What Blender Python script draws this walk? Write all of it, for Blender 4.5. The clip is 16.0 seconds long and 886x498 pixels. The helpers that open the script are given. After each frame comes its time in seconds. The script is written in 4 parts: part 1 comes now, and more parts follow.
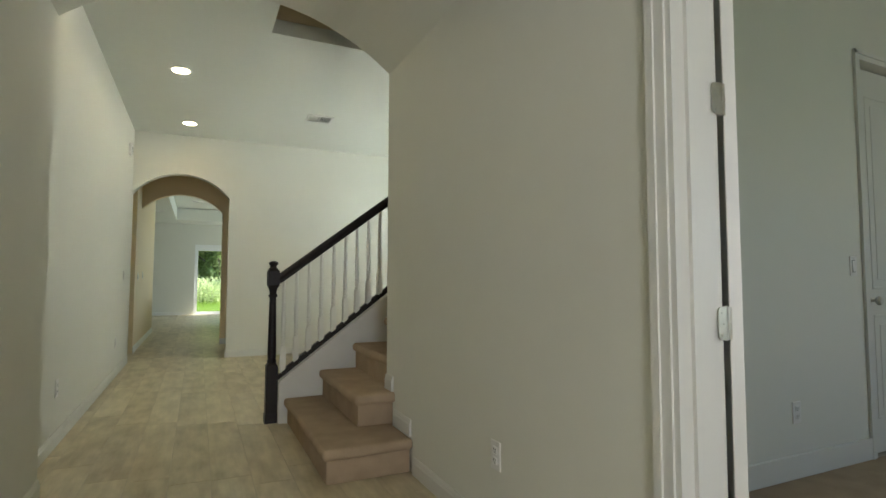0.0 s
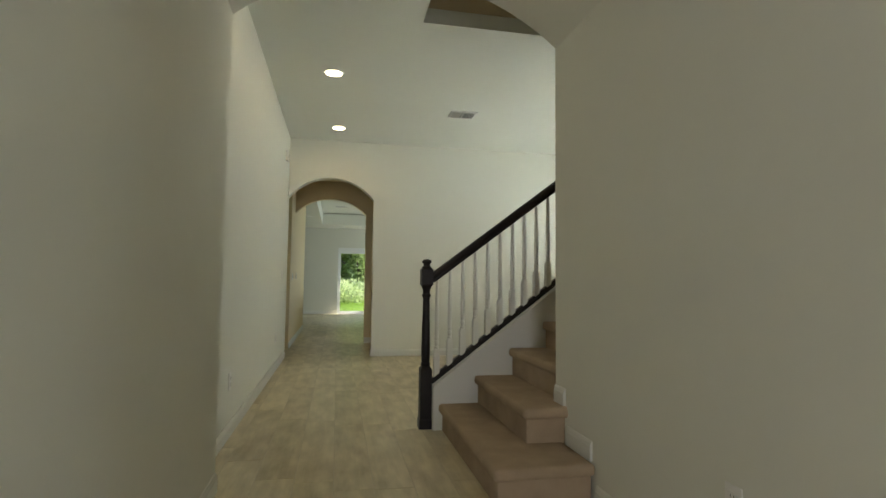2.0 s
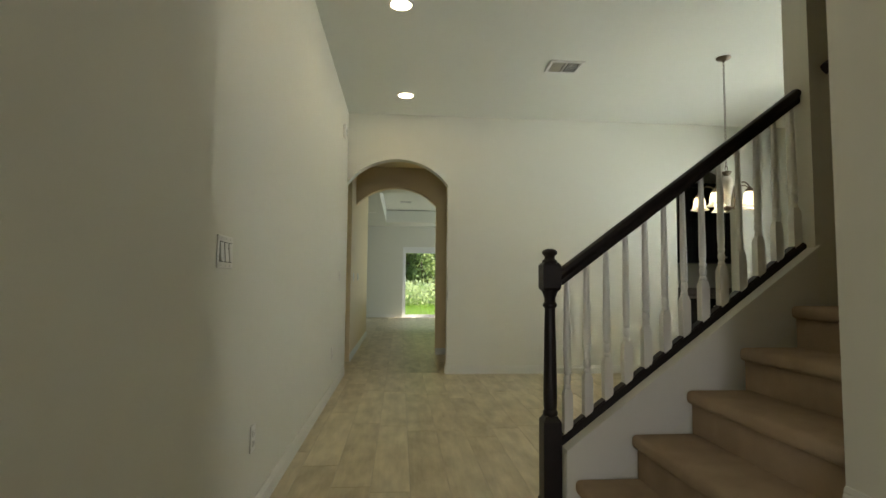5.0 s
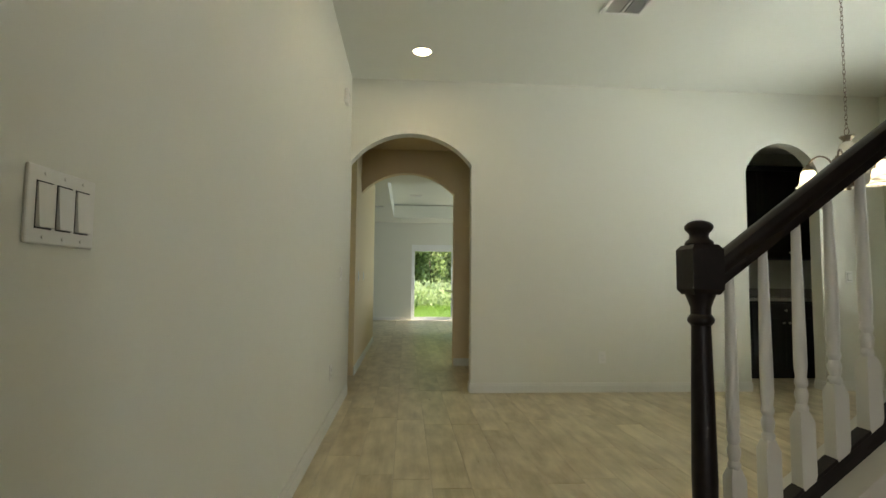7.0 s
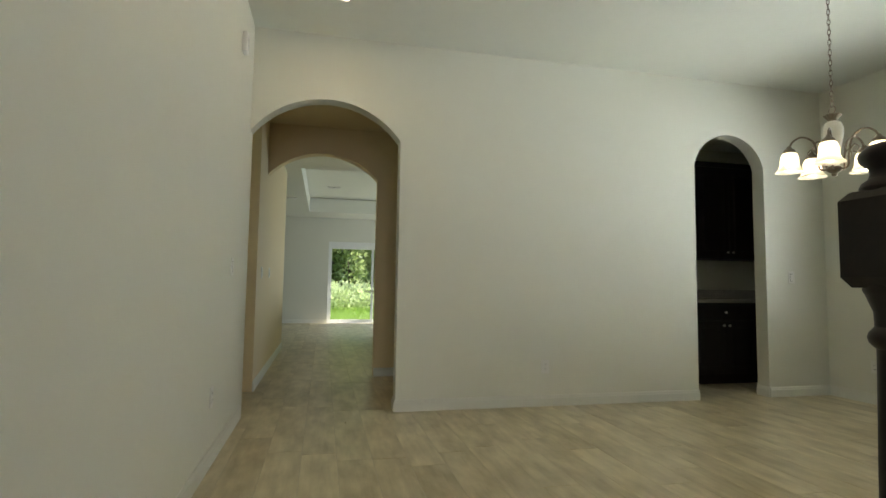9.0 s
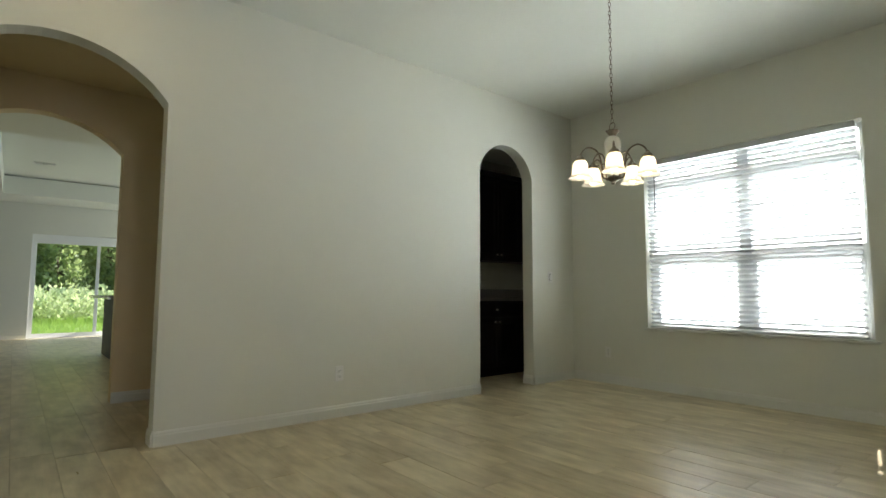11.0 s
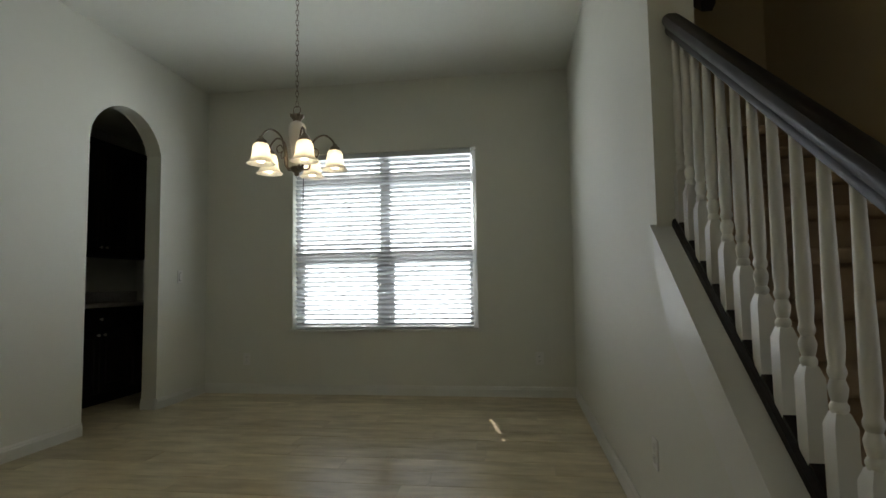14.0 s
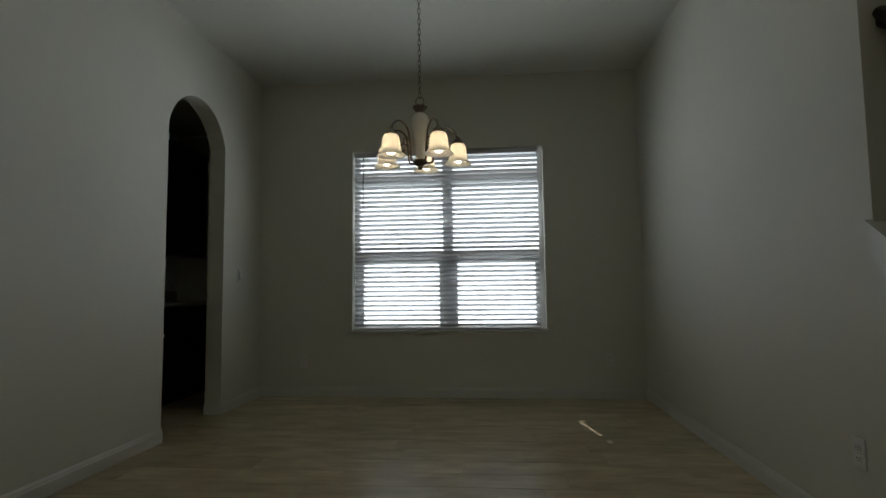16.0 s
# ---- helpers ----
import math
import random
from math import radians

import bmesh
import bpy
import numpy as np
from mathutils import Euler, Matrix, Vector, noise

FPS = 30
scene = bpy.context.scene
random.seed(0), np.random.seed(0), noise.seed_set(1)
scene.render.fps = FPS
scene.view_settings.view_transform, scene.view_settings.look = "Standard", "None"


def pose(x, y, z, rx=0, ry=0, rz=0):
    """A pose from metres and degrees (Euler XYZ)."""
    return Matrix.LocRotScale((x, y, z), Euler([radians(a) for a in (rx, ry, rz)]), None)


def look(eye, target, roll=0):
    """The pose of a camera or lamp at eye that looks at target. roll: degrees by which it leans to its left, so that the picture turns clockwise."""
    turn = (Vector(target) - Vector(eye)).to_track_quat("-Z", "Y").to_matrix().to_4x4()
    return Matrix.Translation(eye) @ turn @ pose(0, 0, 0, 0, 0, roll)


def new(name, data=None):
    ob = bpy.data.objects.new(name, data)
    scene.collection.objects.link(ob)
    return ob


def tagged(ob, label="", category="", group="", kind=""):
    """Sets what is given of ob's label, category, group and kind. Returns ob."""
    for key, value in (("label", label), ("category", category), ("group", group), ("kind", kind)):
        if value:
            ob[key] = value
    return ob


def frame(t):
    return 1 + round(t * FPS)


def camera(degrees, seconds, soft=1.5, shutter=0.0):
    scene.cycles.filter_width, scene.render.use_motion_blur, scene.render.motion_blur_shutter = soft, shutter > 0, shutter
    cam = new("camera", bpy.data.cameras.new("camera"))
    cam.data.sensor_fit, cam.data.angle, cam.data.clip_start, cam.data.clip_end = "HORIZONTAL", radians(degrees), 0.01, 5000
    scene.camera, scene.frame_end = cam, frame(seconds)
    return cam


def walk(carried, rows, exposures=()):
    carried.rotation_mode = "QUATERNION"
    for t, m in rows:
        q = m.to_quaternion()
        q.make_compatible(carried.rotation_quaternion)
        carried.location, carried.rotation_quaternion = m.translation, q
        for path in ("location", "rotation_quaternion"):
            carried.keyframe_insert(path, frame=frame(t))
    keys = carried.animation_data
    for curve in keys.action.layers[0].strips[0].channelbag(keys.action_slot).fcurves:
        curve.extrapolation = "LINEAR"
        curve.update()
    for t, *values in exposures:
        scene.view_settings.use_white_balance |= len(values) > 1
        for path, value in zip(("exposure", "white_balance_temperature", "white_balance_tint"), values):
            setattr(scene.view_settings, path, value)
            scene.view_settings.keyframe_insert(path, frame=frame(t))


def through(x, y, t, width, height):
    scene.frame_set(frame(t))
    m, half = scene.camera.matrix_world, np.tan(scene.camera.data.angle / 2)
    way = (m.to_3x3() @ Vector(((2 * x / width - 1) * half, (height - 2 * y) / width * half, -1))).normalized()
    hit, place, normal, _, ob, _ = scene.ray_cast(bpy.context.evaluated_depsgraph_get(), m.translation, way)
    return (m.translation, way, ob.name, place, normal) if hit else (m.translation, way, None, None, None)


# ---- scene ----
cam = camera(80.7, 16.0)
PATH = [
    (0, (0.502, 0.409, 1.071), (1.35, 2.217, 1.191), 0.1),
    (0.5, (0.45, 0.433, 1.071), (1.138, 2.307, 1.198), 0.4),
    (1, (0.416, 0.519, 1.053), (0.963, 2.438, 1.183), 0.4),
    (1.5, (0.387, 0.634, 1.044), (0.809, 2.585, 1.176), 0.6),
    (2, (0.382, 0.811, 1.041), (0.777, 2.767, 1.172), 0.7),
    (2.5, (0.402, 0.997, 1.02), (0.788, 2.954, 1.155), 0.5),
    (3, (0.444, 1.229, 1.054), (0.748, 3.202, 1.181), 0.4),
    (3.5, (0.437, 1.457, 1.059), (0.672, 3.439, 1.186), 0.6),
    (6, (0.276, 2.741, 1.041), (0.419, 4.732, 1.176), 0.5),
    (6.5, (0.277, 3.024, 1.041), (0.409, 5.015, 1.177), 0.6),
    (7, (0.243, 3.25, 1.04), (0.383, 5.24, 1.174), 0.5),
    (7.5, (0.292, 3.509, 1.031), (0.427, 5.5, 1.167), 0.8),
    (8, (0.297, 3.697, 1.015), (0.501, 5.682, 1.157), 0.9),
    (10.5, (0.189, 4.477, 1.008), (1.215, 6.187, 1.157), 0.5),
    (11, (0.149, 4.553, 0.972), (1.414, 6.093, 1.139), 0.2),
    (11.5, (0.142, 4.64, 0.958), (1.577, 6.022, 1.133), -0.0),
    (12, (0.213, 4.78, 0.953), (1.795, 5.99, 1.128), -0.0),
    (12.5, (0.264, 4.826, 0.993), (1.981, 5.839, 1.155), -0.2),
    (13, (0.251, 4.954, 1.003), (2.125, 5.634, 1.159), -0.5),
    (13.5, (0.272, 5.072, 1.018), (2.226, 5.468, 1.165), -0.7),
    (14, (0.295, 5.192, 1.036), (2.271, 5.468, 1.173), -0.9),
    (14.5, (0.301, 5.357, 1.034), (2.28, 5.607, 1.175), -0.9),
    (15, (0.265, 5.585, 1.03), (2.247, 5.816, 1.176), -0.8),
    (15.5, (0.261, 5.806, 1.056), (2.249, 5.981, 1.194), -0.6),
    (16, (0.287, 6.049, 1.017), (2.273, 6.234, 1.166), -0.7),
]
EXPOSURES = [(0, 1.52, 6450, 9.5), (1.5, 1.35, 6650, 10), (3.5, 1.13, 6850, 10.5), (6, 1.24, 6900, 11), (7, 1.28, 6850, 11), (8, 1.3, 6750, 11.5), (11, 1.14, 6450, 12.5), (12.5, 1.12, 6380, 13.5), (13.5, 0.48, 6370, 15.5), (14.5, -0.15, 6330, 16.5), (16, -0.8, 6260, 16.5)]
walk(cam, [(t, look(eye, target, roll)) for t, eye, target, roll in PATH], EXPOSURES)

# ---------------------------------------------------------------- world, sun, large lights
SUN_DIR = Vector((-0.957, -0.20, -1.44)).normalized()
world = bpy.data.worlds.new("sky_world")
scene.world = world
world.use_nodes = True
wn = world.node_tree.nodes
sky = wn.new("ShaderNodeTexSky")
sky.sky_type = "NISHITA"
sky.sun_disc = False
sky.sun_elevation = radians(55.5)
sky.sun_rotation = math.atan2(-SUN_DIR.x, -SUN_DIR.y)
wn["Background"].inputs["Strength"].default_value = 0.14
world.node_tree.links.new(sky.outputs[0], wn["Background"].inputs["Color"])
sun_data = bpy.data.lights.new("sun", "SUN")
sun_data.energy, sun_data.angle, sun_data.color = 5.0, radians(0.5), (1.0, 0.95, 0.86)
sun = new("sun", sun_data)
sun.matrix_world = look((30, 12, 50), Vector((30, 12, 50)) + SUN_DIR)


def area_light(name, at, target, w, h, power, colour):
    d = bpy.data.lights.new(name, "AREA")
    d.shape, d.size, d.size_y, d.energy, d.color = "RECTANGLE", w, h, power, colour
    o = new(name, d)
    o.matrix_world = look(at, target)
    return o


area_light("dining_window_daylight", (5.46, 6.467, 1.485), (4.46, 6.467, 1.485), 2.1, 2.0, 56, (0.90, 0.97, 1.0))
area_light("bedroom_window_daylight", (5.4, -0.2, 1.4), (2.7, 0.8, 1.0), 1.6, 1.5, 6.3, (0.62, 0.78, 1.0))
# Fill lamp at an assumed side window, added to brighten the far room.
area_light("far_room_fill_light", (5.9, 15.0, 1.45), (3.0, 15.0, 1.1), 3.4, 1.8, 52, (0.72, 0.87, 1.0))
# Fill lamp in an unseen opening, added to lift the dark stairwell.
area_light("upstairs_fill_light", (3.69, 4.07, 4.75), (1.7, 4.07, 4.4), 0.8, 1.0, 0.06, (0.95, 0.97, 1.0))
# Unseen fill lamp before the plain end wall, brightening the foyer's right side.
area_light("entry_fill_light", (0.30, -2.42, 1.3), (1.45, 0.6, 1.2), 0.9, 1.9, 28, (0.91, 0.92, 1.0))


# ---------------------------------------------------------------- materials
def material(name, colour, rough=0.5, metal=0.0, vary=0.06, scale=3.0, bump=0.0, bump_scale=120.0, fine=60.0, spec=0.5):
    m = bpy.data.materials.new(name)
    m.use_nodes = True
    nt = m.node_tree
    b = nt.nodes["Principled BSDF"]
    b.inputs["Metallic"].default_value = metal
    b.inputs["Specular IOR Level"].default_value = spec
    co = nt.nodes.new("ShaderNodeTexCoord")
    n1, n2 = nt.nodes.new("ShaderNodeTexNoise"), nt.nodes.new("ShaderNodeTexNoise")
    n1.inputs["Scale"].default_value, n2.inputs["Scale"].default_value = scale, fine
    n1.inputs["Detail"].default_value = 4
    for n in (n1, n2):
        nt.links.new(co.outputs["Object"], n.inputs["Vector"])
    add = nt.nodes.new("ShaderNodeMath")
    add.operation = "MULTIPLY_ADD"
    add.inputs[1].default_value = 0.35
    nt.links.new(n2.outputs[0], add.inputs[0])
    nt.links.new(n1.outputs[0], add.inputs[2])
    ramp = nt.nodes.new("ShaderNodeMapRange")
    ramp.inputs["From Min"].default_value, ramp.inputs["From Max"].default_value = 0.35, 1.0
    ramp.inputs["To Min"].default_value, ramp.inputs["To Max"].default_value = 1 - vary, 1 + vary
    nt.links.new(add.outputs[0], ramp.inputs["Value"])
    mul = nt.nodes.new("ShaderNodeVectorMath")
    mul.operation = "SCALE"
    mul.inputs[0].default_value = colour
    nt.links.new(ramp.outputs[0], mul.inputs["Scale"])
    nt.links.new(mul.outputs[0], b.inputs["Base Color"])
    rr = nt.nodes.new("ShaderNodeMapRange")
    rr.inputs["To Min"].default_value, rr.inputs["To Max"].default_value = max(0.02, rough - 0.07), min(1, rough + 0.07)
    nt.links.new(n1.outputs[0], rr.inputs["Value"])
    nt.links.new(rr.outputs[0], b.inputs["Roughness"])
    if bump:
        n3, bp = nt.nodes.new("ShaderNodeTexNoise"), nt.nodes.new("ShaderNodeBump")
        n3.inputs["Scale"].default_value = bump_scale
        n3.inputs["Detail"].default_value = 3
        nt.links.new(co.outputs["Object"], n3.inputs["Vector"])
        bp.inputs["Strength"].default_value, bp.inputs["Distance"].default_value = bump, 0.004
        nt.links.new(n3.outputs[0], bp.inputs["Height"])
        nt.links.new(bp.outputs[0], b.inputs["Normal"])
    return m


def emitter(name, colour, strength):
    m = bpy.data.materials.new(name)
    m.use_nodes = True
    b = m.node_tree.nodes["Principled BSDF"]
    b.inputs["Base Color"].default_value = (0.8, 0.8, 0.8, 1)
    b.inputs["Emission Color"].default_value = (*colour, 1)
    b.inputs["Emission Strength"].default_value = strength
    return m


def plank_material(name, dark, light):
    """Wood-look porcelain: long grain along the plank, knots and cloudy wear, each plank a little different."""
    m = bpy.data.materials.new(name)
    m.use_nodes = True
    nt = m.node_tree
    L, N = nt.links.new, nt.nodes.new
    b = nt.nodes["Principled BSDF"]
    co, info, geo = N("ShaderNodeTexCoord"), N("ShaderNodeObjectInfo"), N("ShaderNodeNewGeometry")
    rnd = N("ShaderNodeMath")
    rnd.operation = "ADD"
    L(info.outputs["Random"], rnd.inputs[0])
    L(geo.outputs["Random Per Island"], rnd.inputs[1])
    off = N("ShaderNodeVectorMath")
    off.operation = "SCALE"
    off.inputs[0].default_value = (13.0, 31.0, 7.0)
    L(rnd.outputs[0], off.inputs["Scale"])
    pos = N("ShaderNodeVectorMath")
    pos.operation = "ADD"
    L(geo.outputs["Position"], pos.inputs[0])
    L(off.outputs[0], pos.inputs[1])
    def noise(scale, detail, rough):
        mp, n = N("ShaderNodeMapping"), N("ShaderNodeTexNoise")
        mp.inputs["Scale"].default_value = scale
        n.inputs["Scale"].default_value, n.inputs["Detail"].default_value, n.inputs["Roughness"].default_value = 1.0, detail, rough
        L(pos.outputs[0], mp.inputs["Vector"])
        L(mp.outputs[0], n.inputs["Vector"])
        return n

    def blend(a, k, c):
        n = N("ShaderNodeMath")
        n.operation = "MULTIPLY_ADD"
        n.inputs[1].default_value = k
        L(a, n.inputs[0])
        L(c, n.inputs[2])
        return n.outputs[0]

    cloud, streak, grain = noise((9.0, 3.4, 1.0), 3, 0.5), noise((30.0, 3.0, 1.0), 3, 0.5), noise((150.0, 8.0, 1.0), 2, 0.5)
    fr = N("ShaderNodeMath")
    fr.operation = "FRACT"
    L(rnd.outputs[0], fr.inputs[0])
    tone = blend(fr.outputs[0], 0.20, blend(grain.outputs[0], 0.12, blend(streak.outputs[0], 0.45, cloud.outputs[0])))
    mr = N("ShaderNodeMapRange")
    mr.inputs["From Min"].default_value, mr.inputs["From Max"].default_value = 0.58, 1.18
    L(tone, mr.inputs["Value"])
    mix = N("ShaderNodeMix")
    mix.data_type = "RGBA"
    mix.inputs[6].default_value, mix.inputs[7].default_value = (*dark, 1), (*light, 1)
    L(mr.outputs[0], mix.inputs[0])
    L(mix.outputs[2], b.inputs["Base Color"])
    ro = N("ShaderNodeMapRange")
    ro.inputs["To Min"].default_value, ro.inputs["To Max"].default_value = 0.24, 0.40
    L(streak.outputs[0], ro.inputs["Value"])
    L(ro.outputs[0], b.inputs["Roughness"])
    bp = N("ShaderNodeBump")
    bp.inputs["Strength"].default_value, bp.inputs["Distance"].default_value = 0.10, 0.001
    L(grain.outputs[0], bp.inputs["Height"])
    L(bp.outputs[0], b.inputs["Normal"])
    return m


def glass_material(name, tint=(0.95, 0.98, 0.97), rough=0.0):
    m = bpy.data.materials.new(name)
    m.use_nodes = True
    b = m.node_tree.nodes["Principled BSDF"]
    b.inputs["Base Color"].default_value = (*tint, 1)
    b.inputs["Transmission Weight"].default_value = 1.0
    b.inputs["Roughness"].default_value = rough
    b.inputs["IOR"].default_value = 1.1
    return m


def shade_material(name):
    m = bpy.data.materials.new(name)
    m.use_nodes = True
    nt = m.node_tree
    b = nt.nodes["Principled BSDF"]
    b.inputs["Base Color"].default_value = (0.88, 0.86, 0.79, 1)
    b.inputs["Roughness"].default_value = 0.35
    tr, mx, no, cr = nt.nodes.new("ShaderNodeBsdfTranslucent"), nt.nodes.new("ShaderNodeMixShader"), nt.nodes.new("ShaderNodeTexNoise"), nt.nodes.new("ShaderNodeMapRange")
    no.inputs["Scale"].default_value, no.inputs["Detail"].default_value = 14, 5
    cr.inputs["To Min"].default_value, cr.inputs["To Max"].default_value = 0.45, 0.7
    nt.links.new(no.outputs[0], cr.inputs["Value"])
    nt.links.new(cr.outputs[0], mx.inputs[0])
    tr.inputs["Color"].default_value = (0.92, 0.89, 0.80, 1)
    nt.links.new(b.outputs[0], mx.inputs[1])
    nt.links.new(tr.outputs[0], mx.inputs[2])
    nt.links.new(mx.outputs[0], nt.nodes["Material Output"].inputs["Surface"])
    return m


WALL = material("wall_paint", (0.668, 0.665, 0.585), 0.62, vary=0.025, scale=0.8, bump=0.10, bump_scale=85, fine=9)
# Darker copy of the wall paint: stairwell dimness put into the colour.
TAN = material("stairwell_shade_tan", (0.61, 0.50, 0.31), 0.62, vary=0.03, scale=0.8, bump=0.10, bump_scale=85, fine=9)
# Wall paint turned tan: the passage's warm shade put into the colour.
PASSAGE = material("passage_shade_tan", (0.70, 0.57, 0.35), 0.62, vary=0.03, scale=0.8, bump=0.10, bump_scale=85, fine=9)
CEIL = material("ceiling_paint", (0.705, 0.715, 0.645), 0.8, vary=0.03, scale=0.7, bump=0.35, bump_scale=55, fine=12)
TRIM = material("white_trim_paint", (0.665, 0.66, 0.605), 0.38, vary=0.03, scale=2, bump=0.04, bump_scale=40)
DARKWOOD = material("espresso_stained_wood", (0.011, 0.008, 0.007), 0.42, vary=0.35, scale=14, bump=0.10, bump_scale=90, spec=0.3)
CABINET = material("espresso_cabinet", (0.006, 0.005, 0.0045), 0.5, vary=0.3, scale=9, bump=0.05, bump_scale=70)
CARPET = material("beige_carpet", (0.42, 0.32, 0.215), 0.95, vary=0.16, scale=7, bump=0.9, bump_scale=420, fine=300, spec=0.1)
GROUT = material("grout", (0.52, 0.46, 0.35), 0.9, vary=0.15, scale=6)
PLANK = plank_material("wood_look_tile", (0.36, 0.29, 0.165), (0.69, 0.60, 0.41))
NICKEL = material("brushed_nickel", (0.62, 0.60, 0.55), 0.32, metal=1.0, vary=0.08, scale=30)
BRONZE = material("antique_nickel", (0.22, 0.18, 0.14), 0.36, metal=1.0, vary=0.15, scale=30)
PLASTIC = material("white_plastic", (0.72, 0.71, 0.67), 0.35, vary=0.02, scale=5)
# Near-black for slots and hollows, shade put into colour; also the tilt wand.
SLOT = material("dark_slot", (0.02, 0.02, 0.02), 0.7, vary=0.1)
SLAT = material("white_faux_wood", (0.56, 0.575, 0.58), 0.4, vary=0.05, scale=6, bump=0.05, bump_scale=60)
VINYL = material("white_vinyl", (0.76, 0.77, 0.76), 0.35, vary=0.03, scale=5)
GRANITE = material("speckled_granite", (0.33, 0.31, 0.28), 0.15, vary=0.45, scale=60, fine=240)
PORCELAIN = material("white_porcelain", (0.82, 0.80, 0.74), 0.2, vary=0.03)
SHADE = shade_material("alabaster_glass")
BULB = emitter("lit_bulb", (1.0, 0.86, 0.62), 11)
LED = emitter("lit_led_lens", (1.0, 0.82, 0.50), 23)
GLASS = glass_material("window_glass")
STUCCO = material("sunlit_stucco", (0.44, 0.40, 0.34), 0.9, vary=0.08, scale=2, bump=0.5, bump_scale=60)
ROOF = material("roof_shingle", (0.16, 0.14, 0.13), 0.9, vary=0.3, scale=8, bump=0.5, bump_scale=30)
LAWN = material("lawn_ground", (0.16, 0.24, 0.06), 0.95, vary=0.4, scale=1.2, bump=0.8, bump_scale=40)
GRASS = material("grass_blades", (0.24, 0.36, 0.09), 0.7, vary=0.35, scale=2)


def leafy(m, through, share):
    """Lets sunlight through thin leaves."""
    nt = m.node_tree
    tr, mx = nt.nodes.new("ShaderNodeBsdfTranslucent"), nt.nodes.new("ShaderNodeMixShader")
    tr.inputs["Color"].default_value = (*through, 1)
    mx.inputs[0].default_value = share
    nt.links.new(nt.nodes["Principled BSDF"].outputs[0], mx.inputs[1])
    nt.links.new(tr.outputs[0], mx.inputs[2])
    nt.links.new(mx.outputs[0], nt.nodes["Material Output"].inputs["Surface"])
    return m


LEAF = leafy(material("green_leaves", (0.21, 0.28, 0.12), 0.5, vary=0.6, scale=1.3), (0.48, 0.58, 0.24), 0.5)
WEED = leafy(material("pale_weed_leaves", (0.40, 0.47, 0.26), 0.6, vary=0.4, scale=2), (0.66, 0.75, 0.40), 0.5)
GRASS = leafy(GRASS, (0.36, 0.52, 0.10), 0.5)
BARK = material("bark", (0.16, 0.12, 0.09), 0.9, vary=0.3, scale=9, bump=0.6, bump_scale=40)
CONCRETE = material("patio_concrete", (0.42, 0.41, 0.39), 0.85, vary=0.12, scale=3, bump=0.3, bump_scale=60)


# ---------------------------------------------------------------- mesh helpers
def thing(name, label, category, at=(0, 0, 0), group=""):
    o = new(name)
    o.location = at
    o.empty_display_size = 0.1
    return tagged(o, label, category, group)


def finish(ob, bm, mat, smooth=False):
    bmesh.ops.recalc_face_normals(bm, faces=bm.faces)
    me = bpy.data.meshes.new(ob)
    bm.to_mesh(me)
    bm.free()
    me.materials.append(mat)
    if smooth:
        me.shade_smooth()
        me.set_sharp_from_angle(angle=radians(38))
    return me


def part(name, bm, mat, parent, label="", smooth=False):
    o = new(name, finish(name, bm, mat, smooth))
    o.parent = parent
    if label:
        o["label"] = label
    return o


def structure(name, bm, mat, label="", category="", smooth=False):
    o = new(name, finish(name, bm, mat, smooth))
    return tagged(o, label, category, "", "structure")


def box(bm, x0, x1, y0, y1, z0, z1, bevel=0.0, segs=2, m=None):
    r = bmesh.ops.create_cube(bm, size=1)
    vs = r["verts"]
    for v in vs:
        v.co = Vector((x0 if v.co.x < 0 else x1, y0 if v.co.y < 0 else y1, z0 if v.co.z < 0 else z1))
    if bevel:
        es = list({e for v in vs for e in v.link_edges})
        g = bmesh.ops.bevel(bm, geom=es, offset=bevel, segments=segs, affect="EDGES", profile=0.5)
        vs = list({v for f in g["faces"] for v in f.verts} | {v for v in vs if v.is_valid})
        vs = list({v for v in vs for f in v.link_faces for v in f.verts})
    if m is not None:
        bmesh.ops.transform(bm, matrix=m, verts=vs)
    return vs


def prism(bm, pts, to3d, depth):
    """A polygon (pts, in a plane) pushed by the vector depth."""
    a = [bm.verts.new(to3d(*p)) for p in pts]
    b = [bm.verts.new(to3d(*p) + depth) for p in pts]
    n = len(pts)
    fs = [bm.faces.new(a), bm.faces.new(b[::-1])]
    for f in fs:
        f.normal_update()
    for i in range(n):
        bm.faces.new((a[i], b[i], b[(i + 1) % n], a[(i + 1) % n]))
    bmesh.ops.triangulate(bm, faces=fs, ngon_method="EAR_CLIP")
    return a + b


def lathe(bm, profile, segs=20, at=(0, 0, 0), m=None):
    """Turned shape: profile of (radius, z)."""
    rings, vs = [], []
    for r, z in profile:
        ring = []
        if r < 1e-5:
            ring = [bm.verts.new((at[0], at[1], at[2] + z))]
        else:
            ring = [bm.verts.new((at[0] + r * math.cos(2 * math.pi * k / segs), at[1] + r * math.sin(2 * math.pi * k / segs), at[2] + z)) for k in range(segs)]
        rings.append(ring)
        vs += ring
    for a, b in zip(rings, rings[1:]):
        for k in range(segs):
            q = [a[k % len(a)], a[(k + 1) % len(a)], b[(k + 1) % len(b)], b[k % len(b)]]
            q = list(dict.fromkeys(q))
            if len(q) > 2:
                bm.faces.new(q)
    if m is not None:
        bmesh.ops.transform(bm, matrix=m, verts=vs)
    return vs


